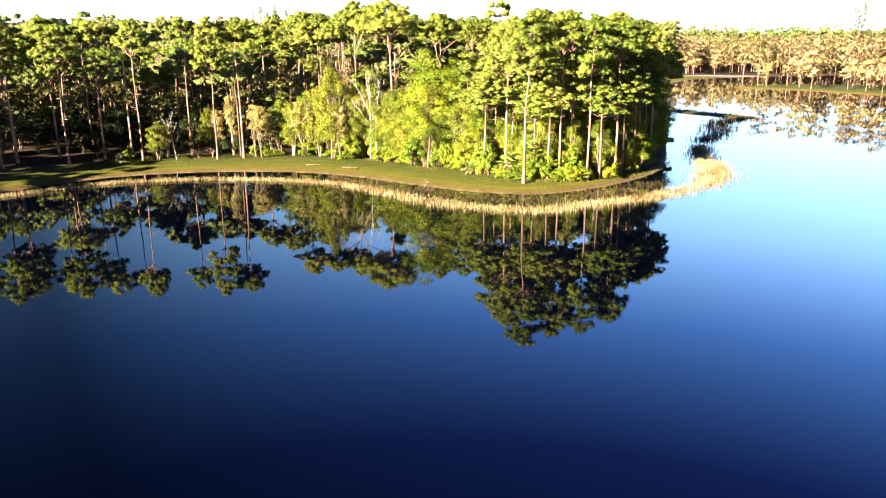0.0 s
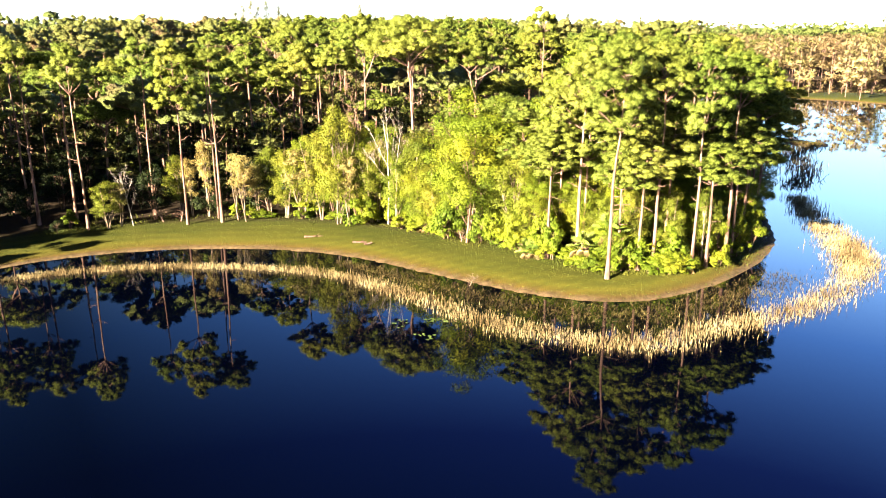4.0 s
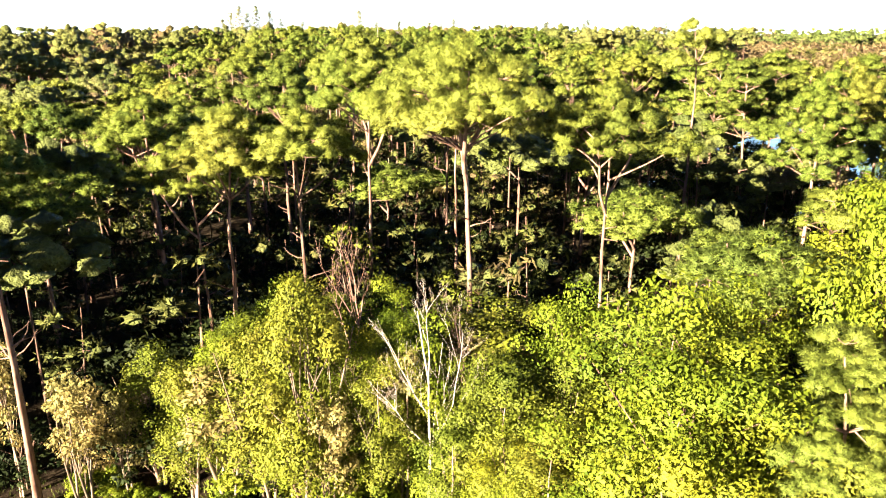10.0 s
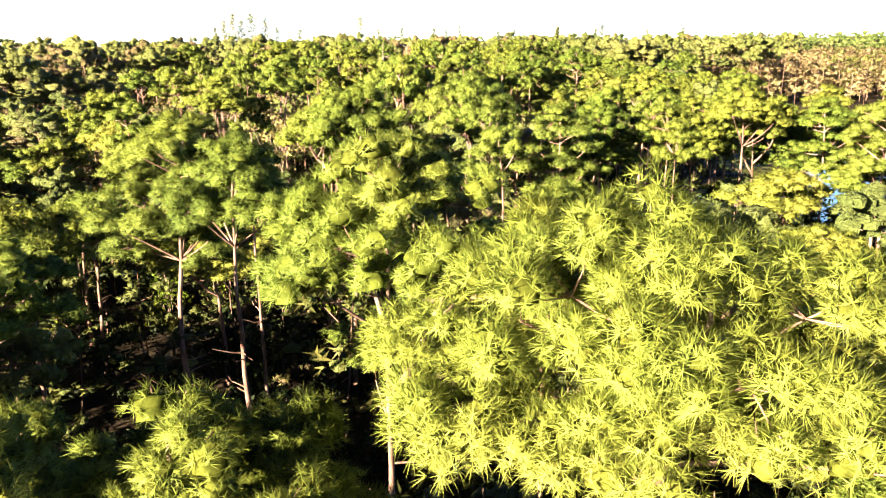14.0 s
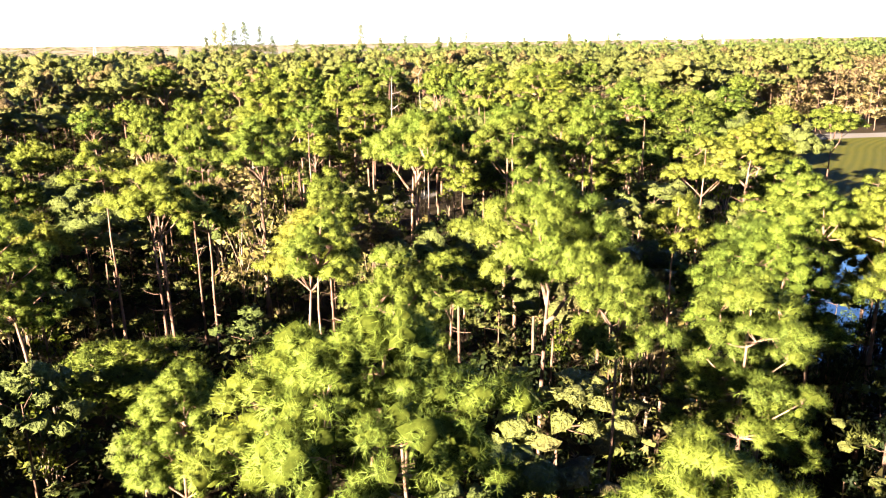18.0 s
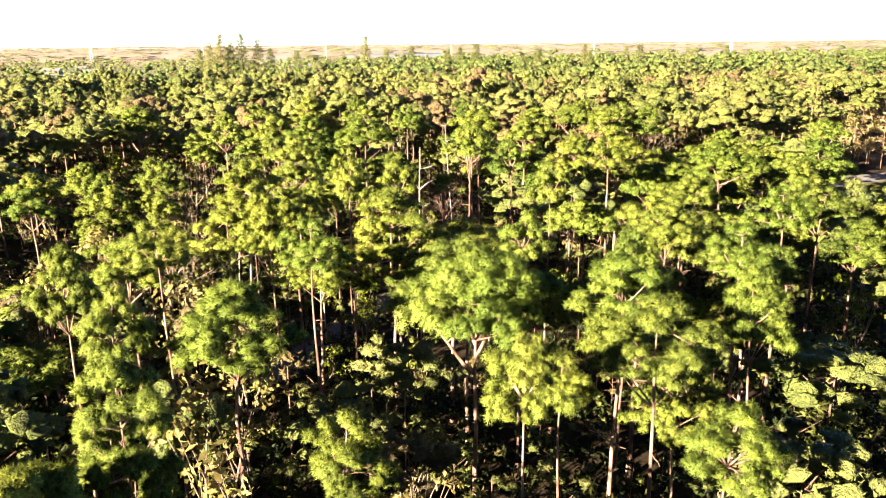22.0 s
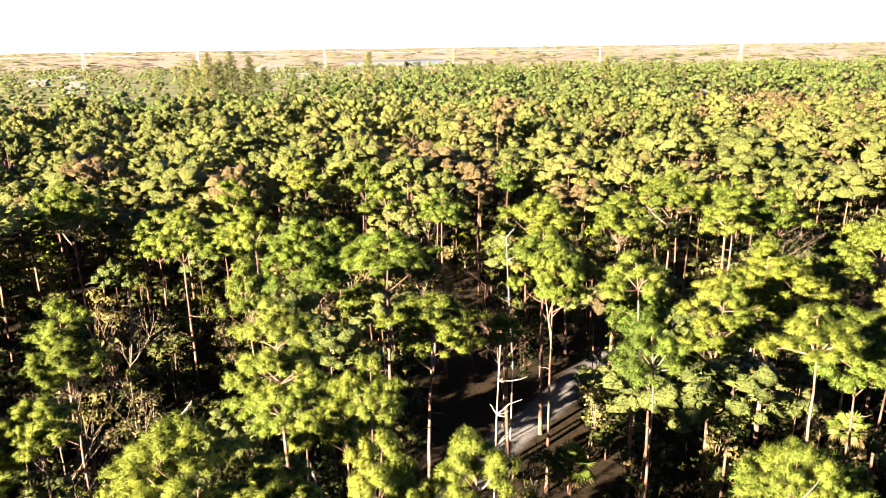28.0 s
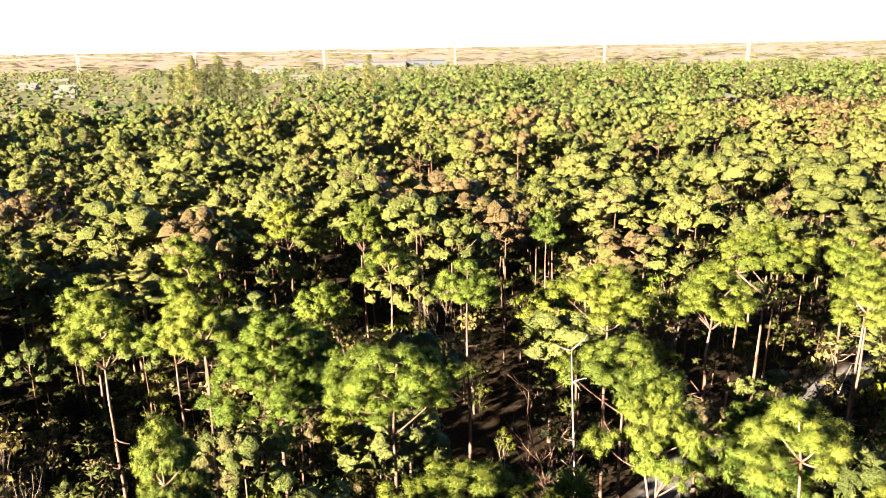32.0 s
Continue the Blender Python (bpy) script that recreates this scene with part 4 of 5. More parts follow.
# the bank, from west to east
for x, y, h, r in [(-1.7, 85.2, 13.2, 4.2), (1.0, 88.5, 12, 3.2), (-11.5, 92.5, 9, 2.6), (3.4, 82.5, 7.5, 2.3), (-6.0, 89.5, 6.5, 2.2), (17.5, 84.5, 8, 2.6), (21.0, 85.5, 7, 2.4), (12.5, 81.5, 7, 2.4), (-17.5, 95.0, 7.5, 2.4), (8.5, 82.5, 8, 2.6),
                   (24.0, 92, 8, 2.6), (25.6, 93.8, 9.5, 3.0), (28.6, 101.5, 9.5, 3.0), (7.4, 88.9, 16, 4.0), (5.5, 96, 11, 3.4), (12, 97, 15, 4.6), (18, 97, 9.5, 3), (-3.0, 94.0, 10, 2.8), (33, 118, 9, 3), (34, 126, 10, 3.2), (33, 134, 10, 3.2), (31, 142, 10, 3.2), (27, 150, 9, 3), (29, 126, 10, 3), (22, 157, 9, 3), (17, 163, 8, 2.8)]:
    put_leafy("broadleaf_tree", x, y, h, r)
for x, y, h, r in [(-13.4, 91.2, 11.5, 2.0), (-15.2, 92.6, 10.0, 1.9), (-16.8, 93.4, 8.5, 1.7), (-10.4, 91.8, 9.0, 1.7), (-18.6, 93.6, 7.0, 1.6), (-34.0, 89.6, 5.2, 1.5), (-6.6, 91.4, 9.5, 1.8), (-20.5, 95, 7, 1.6),
                   (-29.5, 96, 6, 1.6), (10.6, 78.4, 7.5, 1.3), (13.6, 78.8, 7, 1.3), (16.6, 79.8, 6.5, 1.3), (4.4, 84.2, 8.5, 1.7), (-14.2, 96, 10, 2.2)]:
    put_leafy("olive_tree", x, y, h, r)
for x, y, h, r in [(-23.1, 93.1, 7.4, 1.0), (-22.2, 92.5, 7.3, 1.1), (-26.3, 94.2, 8.5, 0.9), (-28.0, 94.6, 6.5, 0.9), (-21.2, 93.6, 6.2, 0.9), (-33.2, 90.4, 4.6, 0.9), (-12.2, 90.6, 7.5, 1.0), (-9.8, 92.2, 9, 1.1)]:
    put_leafy("tan_sapling", x, y, h, r)
sr = np.random.default_rng(31)
EDGE = smooth_line([(-38, 87), (-34, 91), (-27, 93), (-20, 93), (-13, 91.6), (-8.5, 90), (-4, 86.4), (0, 83.6), (3.6, 80.8), (6.5, 77.2), (9.4, 75.6), (13, 76.2), (17.5, 78.4), (20.5, 80.2), (24, 87), (27, 97), (31, 110)])
edge = np.array(EDGE)
for k in range(74):
    u = sr.uniform(0, len(edge) - 1.01)
    p = edge[int(u)] * (1 - u % 1) + edge[int(u) + 1] * (u % 1)
    q = p + (sr.normal(0, 0.8), sr.uniform(0.4, 4.2))
    if q[0] < -22 and sr.random() < 0.6:
        continue
    put_leafy("shrub" if q[0] > -20 or sr.random() < 0.4 else "dark_shrub", q[0], q[1], sr.uniform(0.9, 3.4))
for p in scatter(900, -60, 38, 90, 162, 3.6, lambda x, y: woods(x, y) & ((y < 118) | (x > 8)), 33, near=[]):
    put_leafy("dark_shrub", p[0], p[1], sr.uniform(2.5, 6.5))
# the leafy wall along the wood's edge, lower in front, taller behind
for k in range(150):
    u = sr.uniform(0, len(edge) - 1.01)
    p = edge[int(u)] * (1 - u % 1) + edge[int(u) + 1] * (u % 1)
    if p[0] < -17.5:
        continue
    deep = sr.uniform(1.0, 8.5)
    q = p + (sr.normal(0, 0.7), deep)
    tallness = (2.2 + 0.75 * deep) * sr.uniform(0.75, 1.2) * (0.9 if p[0] > 6 else 1.05)
    kind = "shrub" if tallness < 4 else "olive_tree" if sr.random() < 0.5 else "broadleaf_tree"
    put_leafy(kind, q[0], q[1], tallness, tallness * sr.uniform(0.28, 0.4))
for k in range(60):
    x = sr.uniform(-18, 3)
    q = x, float(np.interp(x, edge[:, 0], edge[:, 1])) + sr.uniform(0.8, 6.5)
    tallness = sr.uniform(4.5, 9.0)
    put_leafy("olive_tree" if sr.random() < 0.6 else "tan_sapling" if sr.random() < 0.35 else "broadleaf_tree", *q, tallness, tallness * sr.uniform(0.2, 0.3))
for p in scatter(400, 8, 37, 122, 174, 4.4, lambda x, y: woods(x, y, 1.5), 36, near=[]):
    put_leafy("dark_shrub", p[0], p[1], sr.uniform(5.5, 9.5), sr.uniform(2.2, 3.2))
for k in range(70):          # low growth at the foot of the wall
    x = sr.uniform(-24, 20)
    low = sr.uniform(0.5, 1.7)
    put_leafy("shrub", x, float(np.interp(x, edge[:, 0], edge[:, 1])) + sr.uniform(0.3, 1.8), low, low * sr.uniform(0.6, 0.9))
for kinds in LEAFY.values():
    for root, _, _ in kinds:
        for o in (*root.children_recursive, root):
            bpy.data.objects.remove(o)

# undergrowth below the pines: leaves and palmetto, coloured dark as in shade, in one piece
under = Geo()
ur = np.random.default_rng(41)
spots = scatter(9000, -72, 45, 97, 262, 3.2, lambda x, y: woods(x, y) & ~glade(x, y) & ((off_line(x, y, PATH_S) > 4.6) | (y < 222)), 42, near=[])
SHRUBS = [broadleaf(150 + i, 3.0, 1.7, 26, 0.13, 1, 0.03, 12)[1] for i in range(4)]
which = ur.integers(0, 4, len(spots))
for k in range(4):
    sel = spots[which == k]
    under.stamp(SHRUBS[k], np.c_[sel, land(sel[:, 0], sel[:, 1])], ur.uniform(0, 6.28, len(sel)), ur.uniform(0.6, 1.9, len(sel)))
tagged(new("undergrowth", under.mesh("undergrowth", LEAF_SHADED)), "dense undergrowth below the pines, leaves coloured dark as in shade", "undergrowth", kind="stuff")


def put(name, pieces, label, category, m, group="", kind=""):
    """A thing of several parts: (name, mesh, label) each, at the pose m."""
    root = new(name)
    for n, me, *lab in pieces:
        part(n, me, root, lab[0] if lab else "")
    root.matrix_basis = m
    return tagged(root, label, category, group, kind)


def stand(x, y, turn=0.0, lift=0.0):
    return pose(x, y, float(land(x, y)) - 0.06 + lift, 0, 0, turn)


# ---- leafless trees and snags ----
for k, (x, y, h, mat, label) in enumerate([
        (-8.8, 91.2, 12.2, BARK_GREY, "leafless tree with pale grey trunk and fine upright twigs"),
        (-7.4, 93.0, 9.5, BARK, "leafless tree with reddish-brown twigs"), (-12.6, 93.2, 11.5, BARK, "leafless tree with reddish-brown twigs"),
        (-11.0, 91.4, 8.0, BARK_PALE, "thin leafless sapling with pale twigs"), (-32.2, 90.6, 6.0, BARK_GREY, "thin leafless sapling with pale twigs"),
        (11.7, 252.4, 19.5, BARK_PALE, "dead tree with a wide head of pinkish bare twigs"), (-16.3, 238.6, 14.5, BARK, "small dead tree with reddish bare twigs"),
        (-24.0, 257.0, 16.0, BARK_TAN, "leafless grey tree among the pines"), (-50.0, 222.0, 15.0, BARK_TAN, "leafless grey tree among the pines"),
        (-44.0, 208.0, 14.5, BARK_TAN, "leafless pale tree among the pines"), (-47.5, 230.0, 15.5, BARK_TAN, "leafless pale tree among the pines"),
        (19.0, 240.0, 17.0, BARK_TAN, "leafless grey tree among the pines"), (-16.0, 245.0, 15.0, BARK, "leafless reddish tree among the pines")]):
    g = bare_tree(200 + k, h, 0.5 if k < 5 else 0.75, 4 if k in (0, 1, 2, 5) else 3, 0.045 + 0.003 * h, 5 if k < 3 else 6, 0.42 if k < 3 else 0.35)
    tagged(new("bare_tree", g.mesh("bare_tree", mat)), label, "tree").matrix_basis = stand(x, y, 50 * k)
for k, (x, y, h) in enumerate([(-19.3, 211.0, 20.5), (-15.8, 236.1, 19.6), (-38.5, 214.0, 14.5), (-29.0, 210.5, 13.0)]):
    r = np.random.default_rng(300 + k)
    g = Geo()
    line = bend((0, 0, 0), (0.02, 0, 1), h, 0.0, 0.02, r, 10)
    g.add(*tube(line, np.linspace(0.08, 0.03, 11), 7), True)
    for j in range(12):
        a = r.uniform(0, 6.28)
        s = line[int(r.integers(6, 11))]
        b = bend(s, (math.cos(a), math.sin(a), r.uniform(-0.1, 0.8)), r.uniform(0.6, 2.0), 0.4, 0.2, r, 4)
        g.add(*tube(b, np.linspace(0.045, 0.012, 5), 4), True)
    tagged(new("dead_snag", g.mesh("dead_snag", BARK_GREY)), "dead pine snag, bare and bleached white, with broken limbs", "snag").matrix_basis = stand(x, y)

# ---- palms ----
PALMS = [(9.2, 78.9, 2.8, 1.5), (7.2, 78.4, 1.6, 1.3), (-5.4, 89.0, 0.5, 1.1), (-8.0, 115.5, 1.2, 1.2), (-4.5, 112.0, 0.8, 1.1), (-8.0, 137.5, 5.5, 1.6),
         (-16.5, 231.0, 12.6, 1.6), (-13.5, 218.5, 8.0, 1.6), (10.0, 226.0, 6.0, 1.5), (14.5, 77.6, 0.5, 1.0), (-1.5, 110.5, 1.0, 1.1), (17.0, 236.0, 8.0, 1.5), (3.2, 81.0, 0.5, 1.1)]
for k, (x, y, h, s) in enumerate(PALMS):
    w, live, dead = palm(400 + k, h, 22 if h > 2 else 15, s)
    put("fan_palm", [("trunk", w.mesh("trunk", BARK_DARK)), ("live_fan_leaves", live.mesh("live_fan_leaves", FROND)), ("dead_fan_leaves", dead.mesh("dead_fan_leaves", FROND_DEAD), "hanging dry tan leaves")],
        "sabal palm with a round head of fan leaves" if h > 2 else "low palmetto with spread fan leaves", "palm", stand(x, y, 37 * k), "fan palms")

# ---- dead wood on the bank ----
for k, (x, y) in enumerate([(-28.5, 92.6), (-30.0, 92.2), (-2.2, 85.2), (2.6, 80.9)]):
    g = bare_tree(320 + k, 2.2, 1.2, 2, 0.05, 9)
    tagged(new("brush_heap", g.mesh("brush_heap", BARK)), "heap of dead reddish brushwood on the bank", "brushwood").matrix_basis = stand(x, y) @ Matrix.Diagonal((1.6, 1.2, 0.6, 1))
g = bare_tree(330, 1.6, 1.5, 2, 0.035, 9)
tagged(new("drift_branch", g.mesh("drift_branch", BARK_PALE)), "pale dead branch lying at the water's edge", "branch").matrix_basis = pose(-1.9, 74.9, 0.0, 25, 10, 0) @ Matrix.Diagonal((1.2, 1.0, 0.6, 1))
for k, (x, y, n, a) in enumerate([(-15.1, 87.2, 1.7, 4), (-10.9, 85.4, 1.2, -12), (-10.1, 84.9, 0.7, 15)]):
    r = np.random.default_rng(340 + k)
    g = Geo().add(*tube(bend((-n / 2, 0, 0.07), (1, 0.05, 0.02), n, 0.0, 0.08, r, 6), np.linspace(0.11, 0.06, 7), 7), True)
    g.add(*tube(bend((0.1, 0, 0.1), (0.5, 0.6, 0.3), 0.5, 0.0, 0.1, r, 3), [0.04, 0.03, 0.02, 0.015], 5), True)
    tagged(new("driftwood_log", g.mesh("driftwood_log", BARK_DARK)), "weathered brown log lying on the grass bank", "log", "logs on the bank").matrix_basis = stand(x, y, a, 0.04)

# ---- reeds, sedge, pads ----
def strokes(places, heights, width, r, lean=0.16):
    """Upright blades, each a bent strip of two triangles and a tip."""
    n = len(places)
    a = r.uniform(0, 6.28, n)
    side = np.stack([np.cos(a), np.sin(a), 0 * a], -1) * (width * r.uniform(0.6, 1.4, n))[:, None]
    off = np.c_[r.normal(0, lean, (n, 2)), np.zeros(n)] * heights[:, None]
    up = np.c_[np.zeros((n, 2)), heights]
    v = np.stack([places - side, places + side, places + side * 0.9 + off * 0.4 + up * 0.6, places - side * 0.9 + off * 0.4 + up * 0.6, places + off + up], 1).reshape(-1, 3)
    i = np.arange(n)[:, None] * 5
    return v, np.concatenate([i + [0, 1, 2], i + [0, 2, 3], i + [3, 2, 4]], 1).reshape(-1, 3)


def along(line, n, spread, r):
    """Places strewn along a line, spread (near the start, near the end) to both sides."""
    q = np.array(smooth_line(line))
    d = np.r_[0, np.cumsum(np.linalg.norm(np.diff(q, axis=0), axis=1))]
    u = r.uniform(0, d[-1], n)
    p = np.stack([np.interp(u, d, q[:, 0]), np.interp(u, d, q[:, 1])], -1)
    w = np.interp(u / d[-1], np.linspace(0, 1, len(spread)), spread)
    clump = np.sin(p[:, 0] * 2.1 + 1.3) * np.sin(p[:, 1] * 1.7) + 0.7 * np.sin(p[:, 0] * 5.3)
    p = p + r.normal(0, 1, (n, 2)) * w[:, None]
    return np.c_[p, np.full(n, -0.15)][clump + r.normal(0, 0.7, n) > -0.55]


rr = np.random.default_rng(51)
REED_ROW = [(-46, 67), (-41, 71.5), (-37.5, 75.5), (-33, 78.0), (-28, 79.2), (-23, 79.6), (-17, 79.0), (-11.4, 77.4), (-7.6, 74.0), (-4.3, 71.2), (-1.5, 68.0), (1.1, 66.4), (3.7, 65.2),
            (6.1, 64.2), (8.6, 64.0), (12.6, 66.6), (15.9, 67.8), (20, 70), (23, 72.5), (26, 75.2), (29.5, 80), (31, 86)]
p = along(REED_ROW, 30000, [0.28, 0.28, 0.3, 0.35, 0.55, 0.75, 0.8, 0.7, 0.9, 1.2], rr)
reeds = Geo().add(*strokes(p, rr.uniform(0.18, 0.58, len(p)), 0.016, rr, 0.12))
p = along([(27, 77), (30.5, 82), (32, 90), (33.3, 97), (36, 105)], 7000, [0.8, 1.0, 0.8, 0.7], rr)
reeds.add(*strokes(p, rr.uniform(0.3, 0.75, len(p)), 0.02, rr))
tagged(new("reed_belt", reeds.mesh("reed_belt", REED)), "belt of dry straw-coloured reeds standing in the shallow water", "reeds", kind="stuff")
p = along([(-12, 80.5), (-7, 77), (-2, 72.5), (3, 69.8), (8, 68.4), (13, 70.2), (18, 73.4), (22, 77)], 11000, [0.4, 0.8, 1.2, 1.3, 1.1], rr)
sedge = Geo().add(*strokes(p, rr.uniform(0.15, 0.4, len(p)), 0.02, rr, 0.6))
p = along([(38, 110), (42, 117), (46, 125), (50, 138), (57, 143), (54, 152), (48, 160)], 2600, [0.8, 1.3, 1.2, 0.8, 0.9], rr)
sedge.add(*strokes(p, rr.uniform(0.3, 0.9, len(p)), 0.05, rr, 0.4))
tagged(new("wet_sedge", sedge.mesh("wet_sedge", REED_DARK)), "bent brown sedge between the reeds and the bank", "sedge", kind="stuff")
pads = Geo()
for x, y, n in [(-6.6, 67.6, 9), (-4.6, 68.2, 12), (-3.7, 68.0, 8), (-5.2, 65.9, 8), (-4.8, 65.2, 5)]:
    for k in range(n):
        a = np.linspace(0.3, 6.2, 9)
        s = rr.uniform(0.06, 0.12)
        c = np.array([x + rr.normal(0, 0.28), y + rr.normal(0, 0.28), 0.012 + 0.0015 * k])
        v = np.r_[[c], c + np.stack([np.cos(a) * s, np.sin(a) * s, 0.02 * rr.random(9)], -1)]
        pads.add(v, [(0, i, i + 1) for i in range(1, 9)])
tagged(new("lily_pads", pads.mesh("lily_pads", PAD)), "small green lily pads floating on the water", "lily pads", kind="stuff")

# grass on the bank and taller grass along the wood's edge
q = rr.uniform((-40, 70), (26, 95), (60000, 2))
d = shore_off(q[:, 0], q[:, 1])
q = q[(d > 0.15) & (d < 8.5)][:22000]
turf = Geo().add(*strokes(np.c_[q, land(q[:, 0], q[:, 1]) - 0.02], rr.uniform(0.03, 0.08, len(q)), 0.02, rr, 0.5))
q = edge[:-1][rr.integers(0, len(edge) - 1, 9000)] + np.c_[rr.normal(0, 1.1, 9000), rr.uniform(0.2, 2.6, 9000)]
turf.add(*strokes(np.c_[q, land(q[:, 0], q[:, 1]) - 0.02], rr.uniform(0.08, 0.28, len(q)), 0.018, rr, 0.4))
tagged(new("bank_grass", turf.mesh("bank_grass", GRASS_BLADE)), "short green grass on the bank, longer along the wood", "grass", kind="stuff")

# ---- scrub and small trees below the pines further on, in one piece each ----
er = np.random.default_rng(61)
SCRUB = foliage("grey_tan_leaves", (0.1, 0.085, 0.045), (0.16, 0.135, 0.07), (0.22, 0.19, 0.1), 0.3, 0.2)
UPRIGHT = [broadleaf(170 + i, 8.0, 1.7, 26, 0.14, 2, 0.2, 18, 0.8) for i in range(4)]
for name, mat, n, box, apart, seed, lo, hi, label in [
        ("green_thicket", LEAF_OLIVE, 520, (-105, 60, 104, 400), 6.0, 62, 0.45, 1.25, "thicket of small olive-green trees below the pines"),
        ("dry_thicket", LEAF_TAN, 420, (-150, 110, 150, 470), 9.0, 63, 0.8, 2.1, "scattered small trees with dry tan leaves among the pines"),
        ("grey_thicket", SCRUB, 260, (-66, -36, 198, 256), 3.6, 65, 0.5, 1.25, "thicket of grey-tan small trees beside the pines"),
        ("bright_thicket", LEAF_BRIGHT, 200, (-120, 90, 120, 440), 11.0, 64, 0.4, 1.7, "scattered bright green small trees among the pines")]:
    pts = scatter(n, box[0], box[1], box[2], box[3], apart, woods, seed, near=[])
    g = Geo()
    which = er.integers(0, 4, len(pts))
    for k in range(4):
        sel = pts[which == k]
        foot = np.c_[sel, land(sel[:, 0], sel[:, 1]) - 0.05]
        yaw, sc = er.uniform(0, 6.28, len(sel)), er.uniform(lo, hi, len(sel))
        g.stamp(UPRIGHT[k][0], foot, yaw, sc, 1).stamp(UPRIGHT[k][1], foot, yaw, sc, 0)
    tagged(new(name, g.mesh(name, mat, BARK_PALE)), label, "thicket", kind="stuff")

# ---- casuarinas over the far wood ----
CASUARINA = foliage("casuarina_wisps", (0.1, 0.11, 0.04), (0.16, 0.17, 0.06), (0.22, 0.22, 0.09), 0.1, 0.3)


def casuarina(seed, h=28.0):
    r = np.random.default_rng(seed)
    w, g = Geo(), Geo()
    w.add(*tube([(0, 0, 0), (0.2, 0, h * 0.5), (0.1, 0.2, h * 0.97)], [0.3, 0.2, 0.04], 6), True)
    n = 34
    z = np.linspace(0.22, 0.99, n) * h
    a = np.arange(n) * 2.4
    reach = 3.6 * (1.05 - np.linspace(0.1, 1, n)) + 0.25
    at = np.stack([np.cos(a) * reach, np.sin(a) * reach, z + reach * 0.6], -1)
    for q, zz in zip(at, z):
        w.add(*tube([(0.1, 0, zz), q], [0.06, 0.02], 3), True)
    for v, f, nn in needles(at, 0.8 + reach * 0.35, 0, 22, 7, 1.1, r, 0.04, np.array([0, 0, h * 0.5]), 1.1, 0.3):
        g.add(v, f, n=nn)
    return w, g


CAS = [tree_thing("casuarina_tree", [("trunk", w.mesh("trunk", BARK_DARK)), ("crown", g.mesh("crown", CASUARINA))],
                  "tall narrow casuarina with wispy grey-green foliage above the far wood", "tree", "far casuarinas") for w, g in (casuarina(500 + i) for i in range(3))]
for k, (x, y, h) in enumerate([(-99, 464, 32), (-93, 468, 30), (-104, 466, 29), (-106, 458, 31.7), (-111, 460, 29), (-116, 463, 26), (-88, 470, 26), (-78, 476, 25), (-50, 495, 31), (-41, 500, 25), (-66, 480, 22),
                               (-12, 505, 25), (2, 520, 27), (48, 470, 24), (72, 480, 26), (185, 352, 28), (191, 356, 29.5), (30, 500, 24), (-130, 470, 22), (100, 500, 24), (125, 520, 25), (20, 478, 23), (-30, 530, 26), (60, 545, 26), (85, 560, 25), (-5, 560, 25), (-55, 540, 24)]):
    copy_thing(CAS[k % 3], pose(x, y, 0.4, 0, 0, 70 * k) @ Matrix.Diagonal((h / 28, h / 28, h / 28, 1)))
for root in CAS:
    for o in (*root.children_recursive, root):
        bpy.data.objects.remove(o)

# ---- open land, town and pylons in the distance ----
BUSH = [simple_pine(520 + i, 17, 5.5, 0.1, 4, 1, 3, 1.5, 0.15, 3, -0.9, 1.5, 1, 0.5, 0.8) for i in range(3)]
hr = np.random.default_rng(71)
rows_ = []
for yy in np.linspace(430, 1290, 22):
    n = 130
    x = hr.uniform(-760, 640, n)
    rows_.append(np.stack([x, yy + 0.03 * x + hr.normal(0, 9, n)], -1))
loose = np.concatenate(rows_ + [hr.uniform((-760, 430), (640, 1300), (700, 2))])
loose = loose[inside(loose[:, 0], loose[:, 1], OPEN_WEST)]
wood_stuff("far_scrub", loose, BUSH, lambda x, y, r: r.uniform(4, 10, len(x)), PINE_HAZED, BARK, "low green scrub and hedges on the open land", 72)
dist = hr.uniform(-1, 1, (1800, 2)) * (2600, 1) + (0, 0)
dist[:, 1] = 1320 + 3200 * hr.random(1800) ** 1.5
# trees paled close to the far ground's tone, their haze put into the colour
HORIZON_HAZED = foliage("haze_paled_trees", (0.16, 0.14, 0.11), (0.25, 0.2, 0.165), (0.32, 0.26, 0.22), 0.004, 0.1)
BIG = [simple_pine(540 + i, 17, 30, 0.1, 5, 1, 3, 6.0, 0.3, 3, -0.9, 0.3, 1, 0.5, 0.8) for i in range(3)]
wood_stuff("horizon_woods", dist, BIG, lambda x, y, r: r.uniform(3, 6, len(x)), HORIZON_HAZED, BARK, "woods on the flat horizon, paled to a hazy brown", 73)

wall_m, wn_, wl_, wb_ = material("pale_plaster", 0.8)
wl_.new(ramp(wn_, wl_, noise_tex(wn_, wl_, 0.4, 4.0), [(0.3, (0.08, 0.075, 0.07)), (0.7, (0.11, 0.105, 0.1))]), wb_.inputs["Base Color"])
roof_m, rn_, rl_, rb_ = material("white_roofing", 0.55)
rl_.new(ramp(rn_, rl_, noise_tex(rn_, rl_, 0.3, 4.0), [(0.3, (0.11, 0.11, 0.112)), (0.7, (0.15, 0.15, 0.152))]), rb_.inputs["Base Color"])
dark_m, dn_, dl_, db_ = material("dark_cladding", 0.6)
dl_.new(ramp(dn_, dl_, noise_tex(dn_, dl_, 0.3, 4.0), [(0.3, (0.05, 0.06, 0.08)), (0.7, (0.09, 0.1, 0.13))]), db_.inputs["Base Color"])
steel_m, sn_, sl_, sb_ = material("galvanised_steel", 0.5, 0.6)
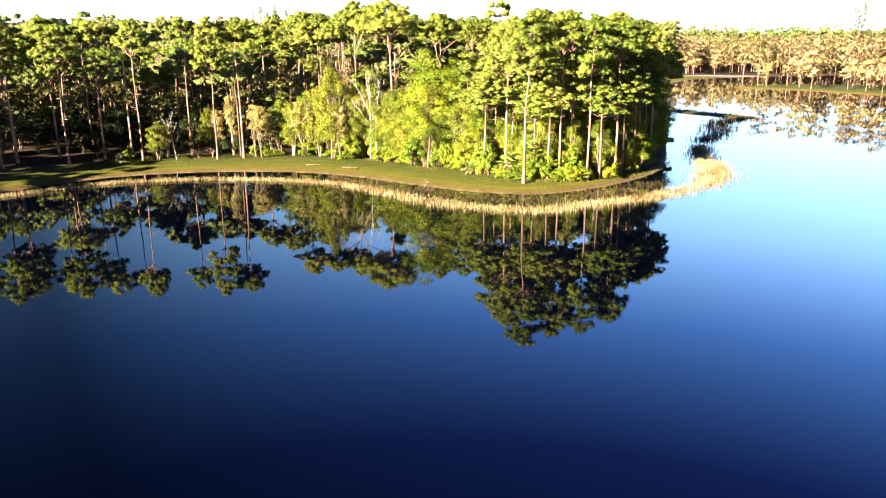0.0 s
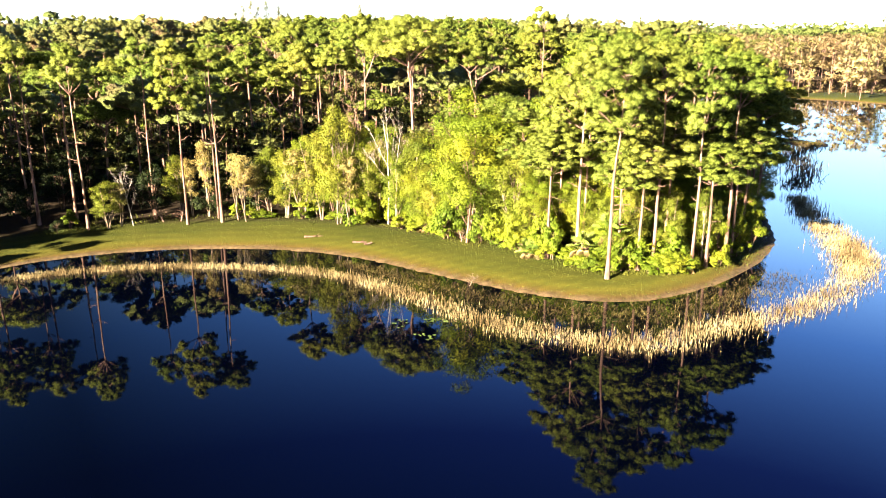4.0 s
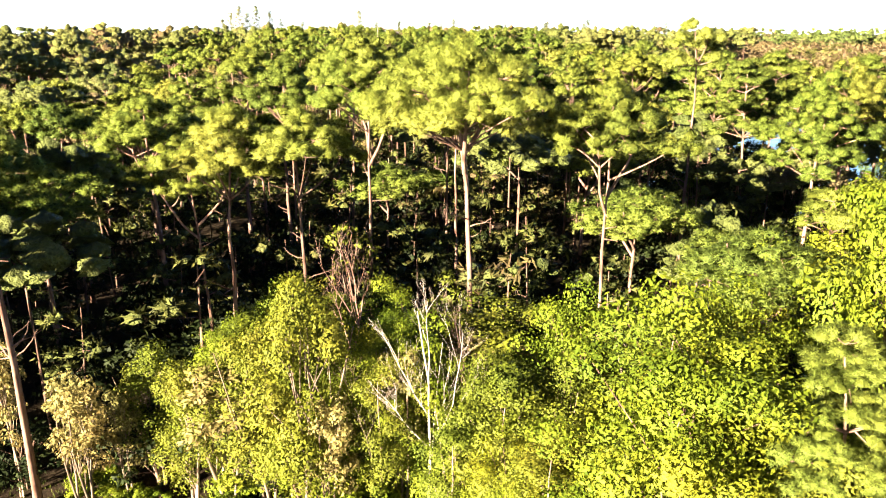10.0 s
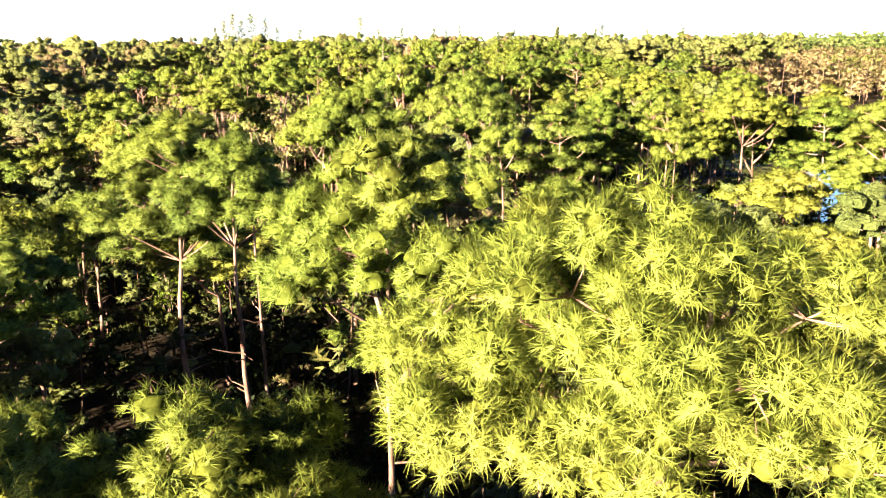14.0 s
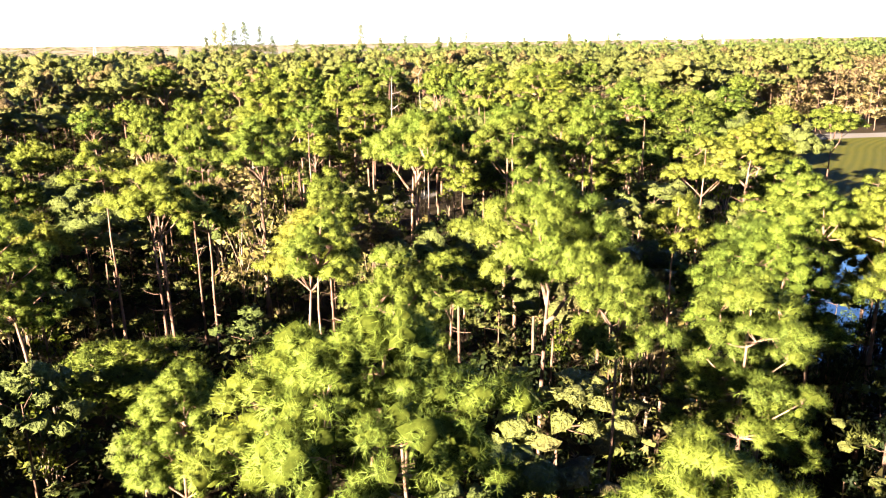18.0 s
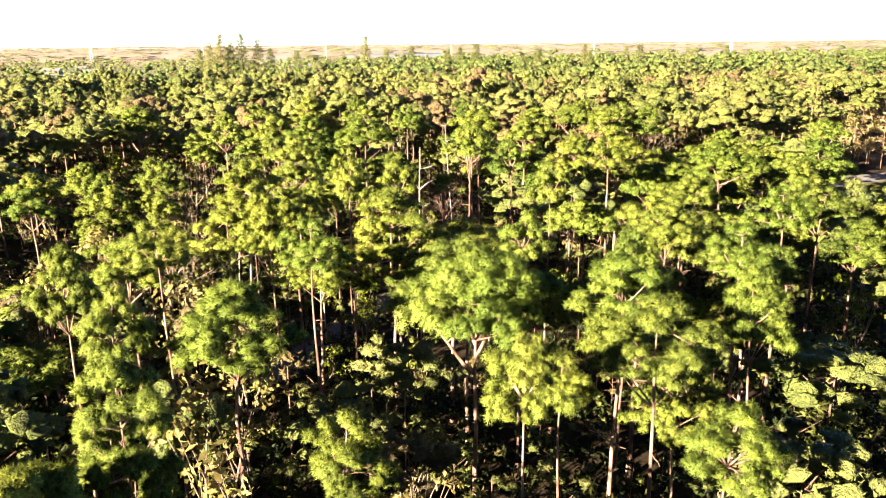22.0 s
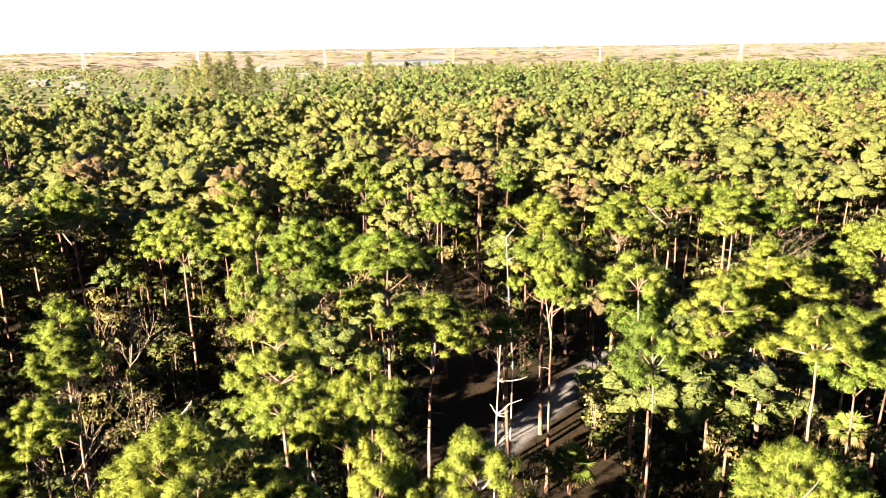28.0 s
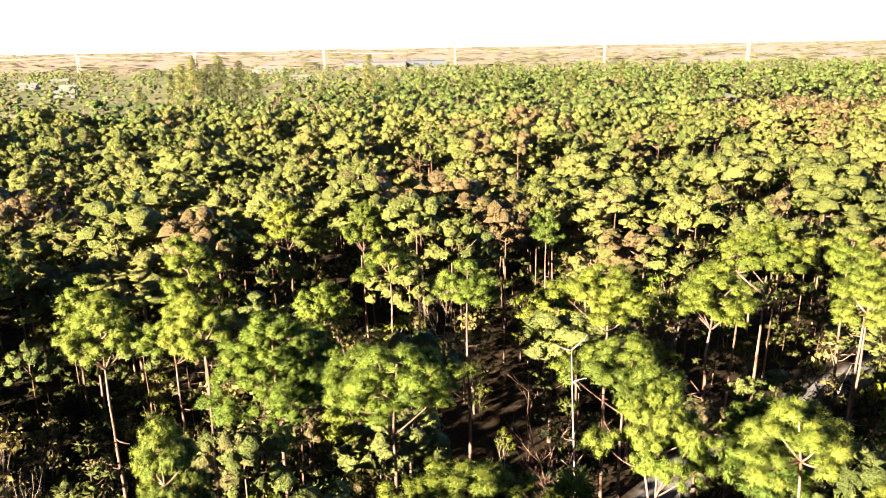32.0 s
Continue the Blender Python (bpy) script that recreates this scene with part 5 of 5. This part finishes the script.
sl_.new(ramp(sn_, sl_, noise_tex(sn_, sl_, 1.0, 4.0), [(0.3, (0.5, 0.5, 0.5)), (0.7, (0.7, 0.7, 0.7))]), sb_.inputs["Base Color"])


def box_geo(x0, x1, y0, y1, z0, z1):
    v = [(x, y, z) for z in (z0, z1) for y in (y0, y1) for x in (x0, x1)]
    q = [(0, 2, 3, 1), (4, 5, 7, 6), (0, 1, 5, 4), (1, 3, 7, 5), (3, 2, 6, 7), (2, 0, 4, 6)]
    return np.array(v, float), [t for a, b, c, d in q for t in ((a, b, c), (a, c, d))]


def gable(x0, x1, y0, y1, z, rise):
    """A pitched roof with eaves, ridge along x, closed below."""
    m = (y0 + y1) / 2
    v = [(x0, y0, z), (x1, y0, z), (x1, y1, z), (x0, y1, z), (x0, m, z + rise), (x1, m, z + rise)]
    return np.array(v, float), [(0, 1, 5), (0, 5, 4), (2, 3, 4), (2, 4, 5), (0, 4, 3), (1, 2, 5), (0, 3, 2), (0, 2, 1)]


def house(x, y, w, d, h, rise, turn, wall, roof, label, bays=4):
    pieces = [("wall", Geo().add(*box_geo(-w / 2, w / 2, -d / 2, d / 2, 0, h)).mesh("wall", wall)),
              ("roof", Geo().add(*gable(-w / 2 - 0.5, w / 2 + 0.5, -d / 2 - 0.5, d / 2 + 0.5, h + 0.004, rise)).mesh("roof", roof))]
    root = put("house", pieces, label, "house", stand(x, y, turn))
    for k in range(bays):
        cx = -w / 2 + (k + 0.5) * w / bays
        part("window" if k != bays // 2 else "door", Geo().add(*box_geo(cx - w / bays * 0.25, cx + w / bays * 0.25, -d / 2 - 0.05, -d / 2 + 0.02, 0.05 if k == bays // 2 else h * 0.35, h * 0.75)).mesh("pane", dark_m), root)
    return root


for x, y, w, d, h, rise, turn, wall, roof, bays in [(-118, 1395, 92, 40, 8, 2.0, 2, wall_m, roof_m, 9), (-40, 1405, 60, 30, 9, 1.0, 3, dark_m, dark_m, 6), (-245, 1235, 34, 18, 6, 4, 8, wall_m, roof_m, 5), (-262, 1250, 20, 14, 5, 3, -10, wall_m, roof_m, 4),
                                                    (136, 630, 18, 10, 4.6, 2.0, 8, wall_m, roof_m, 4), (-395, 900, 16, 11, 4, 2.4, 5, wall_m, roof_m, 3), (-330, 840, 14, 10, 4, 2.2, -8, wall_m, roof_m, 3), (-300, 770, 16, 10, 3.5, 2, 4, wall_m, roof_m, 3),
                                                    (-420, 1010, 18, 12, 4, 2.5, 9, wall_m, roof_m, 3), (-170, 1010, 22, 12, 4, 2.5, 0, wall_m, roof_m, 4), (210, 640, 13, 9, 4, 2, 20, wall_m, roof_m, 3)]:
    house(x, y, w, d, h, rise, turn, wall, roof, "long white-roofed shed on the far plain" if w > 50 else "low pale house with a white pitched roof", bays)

PYLONS = [(-760, 1330), (-550, 1340), (-380, 1345), (-190, 1350), (5, 1355), (230, 1362), (450, 1370)]
for x, y in PYLONS:
    pieces = [("pole", Geo().add(*tube([(dx, 0, 0), (dx * 0.9, 0, 33)], [0.3, 0.2], 6), True).mesh("pole", steel_m)) for dx in (-4, 4)]
    pieces += [("crossarm", Geo().add(*box_geo(-9, 9, -0.15, 0.15, z, z + 0.3)).mesh("crossarm", steel_m)) for z in (24, 30)]
    pieces += [("brace", Geo().add(*tube([(-3.9, 0, 14), (3.7, 0, 24)], [0.2, 0.2], 4)).mesh("brace", steel_m)), ("brace", Geo().add(*tube([(3.9, 0, 14), (-3.7, 0, 24)], [0.2, 0.2], 4)).mesh("brace", steel_m))]
    put("transmission_pylon", pieces, "twin-pole steel transmission pylon on the far plain", "pylon", pose(x, y, 0.3, 0, 0, 90), "pylons of the far line")
for z in (23.6, 29.6):
    for side in (-8, 0, 8):
        g = Geo()
        for (xa, ya), (xb, yb) in zip(PYLONS, PYLONS[1:]):
            u = np.linspace(0, 1, 9)
            g.add(*tube(np.stack([xa + (xb - xa) * u, ya + side + (yb - ya) * u, z - 16 * u * (1 - u) + 0.3], -1), np.full(9, 0.07), 3), True)
        tagged(new("power_line", g.mesh("power_line", steel_m)), "sagging power line strung between the pylons", "power line", "wires of the far line")
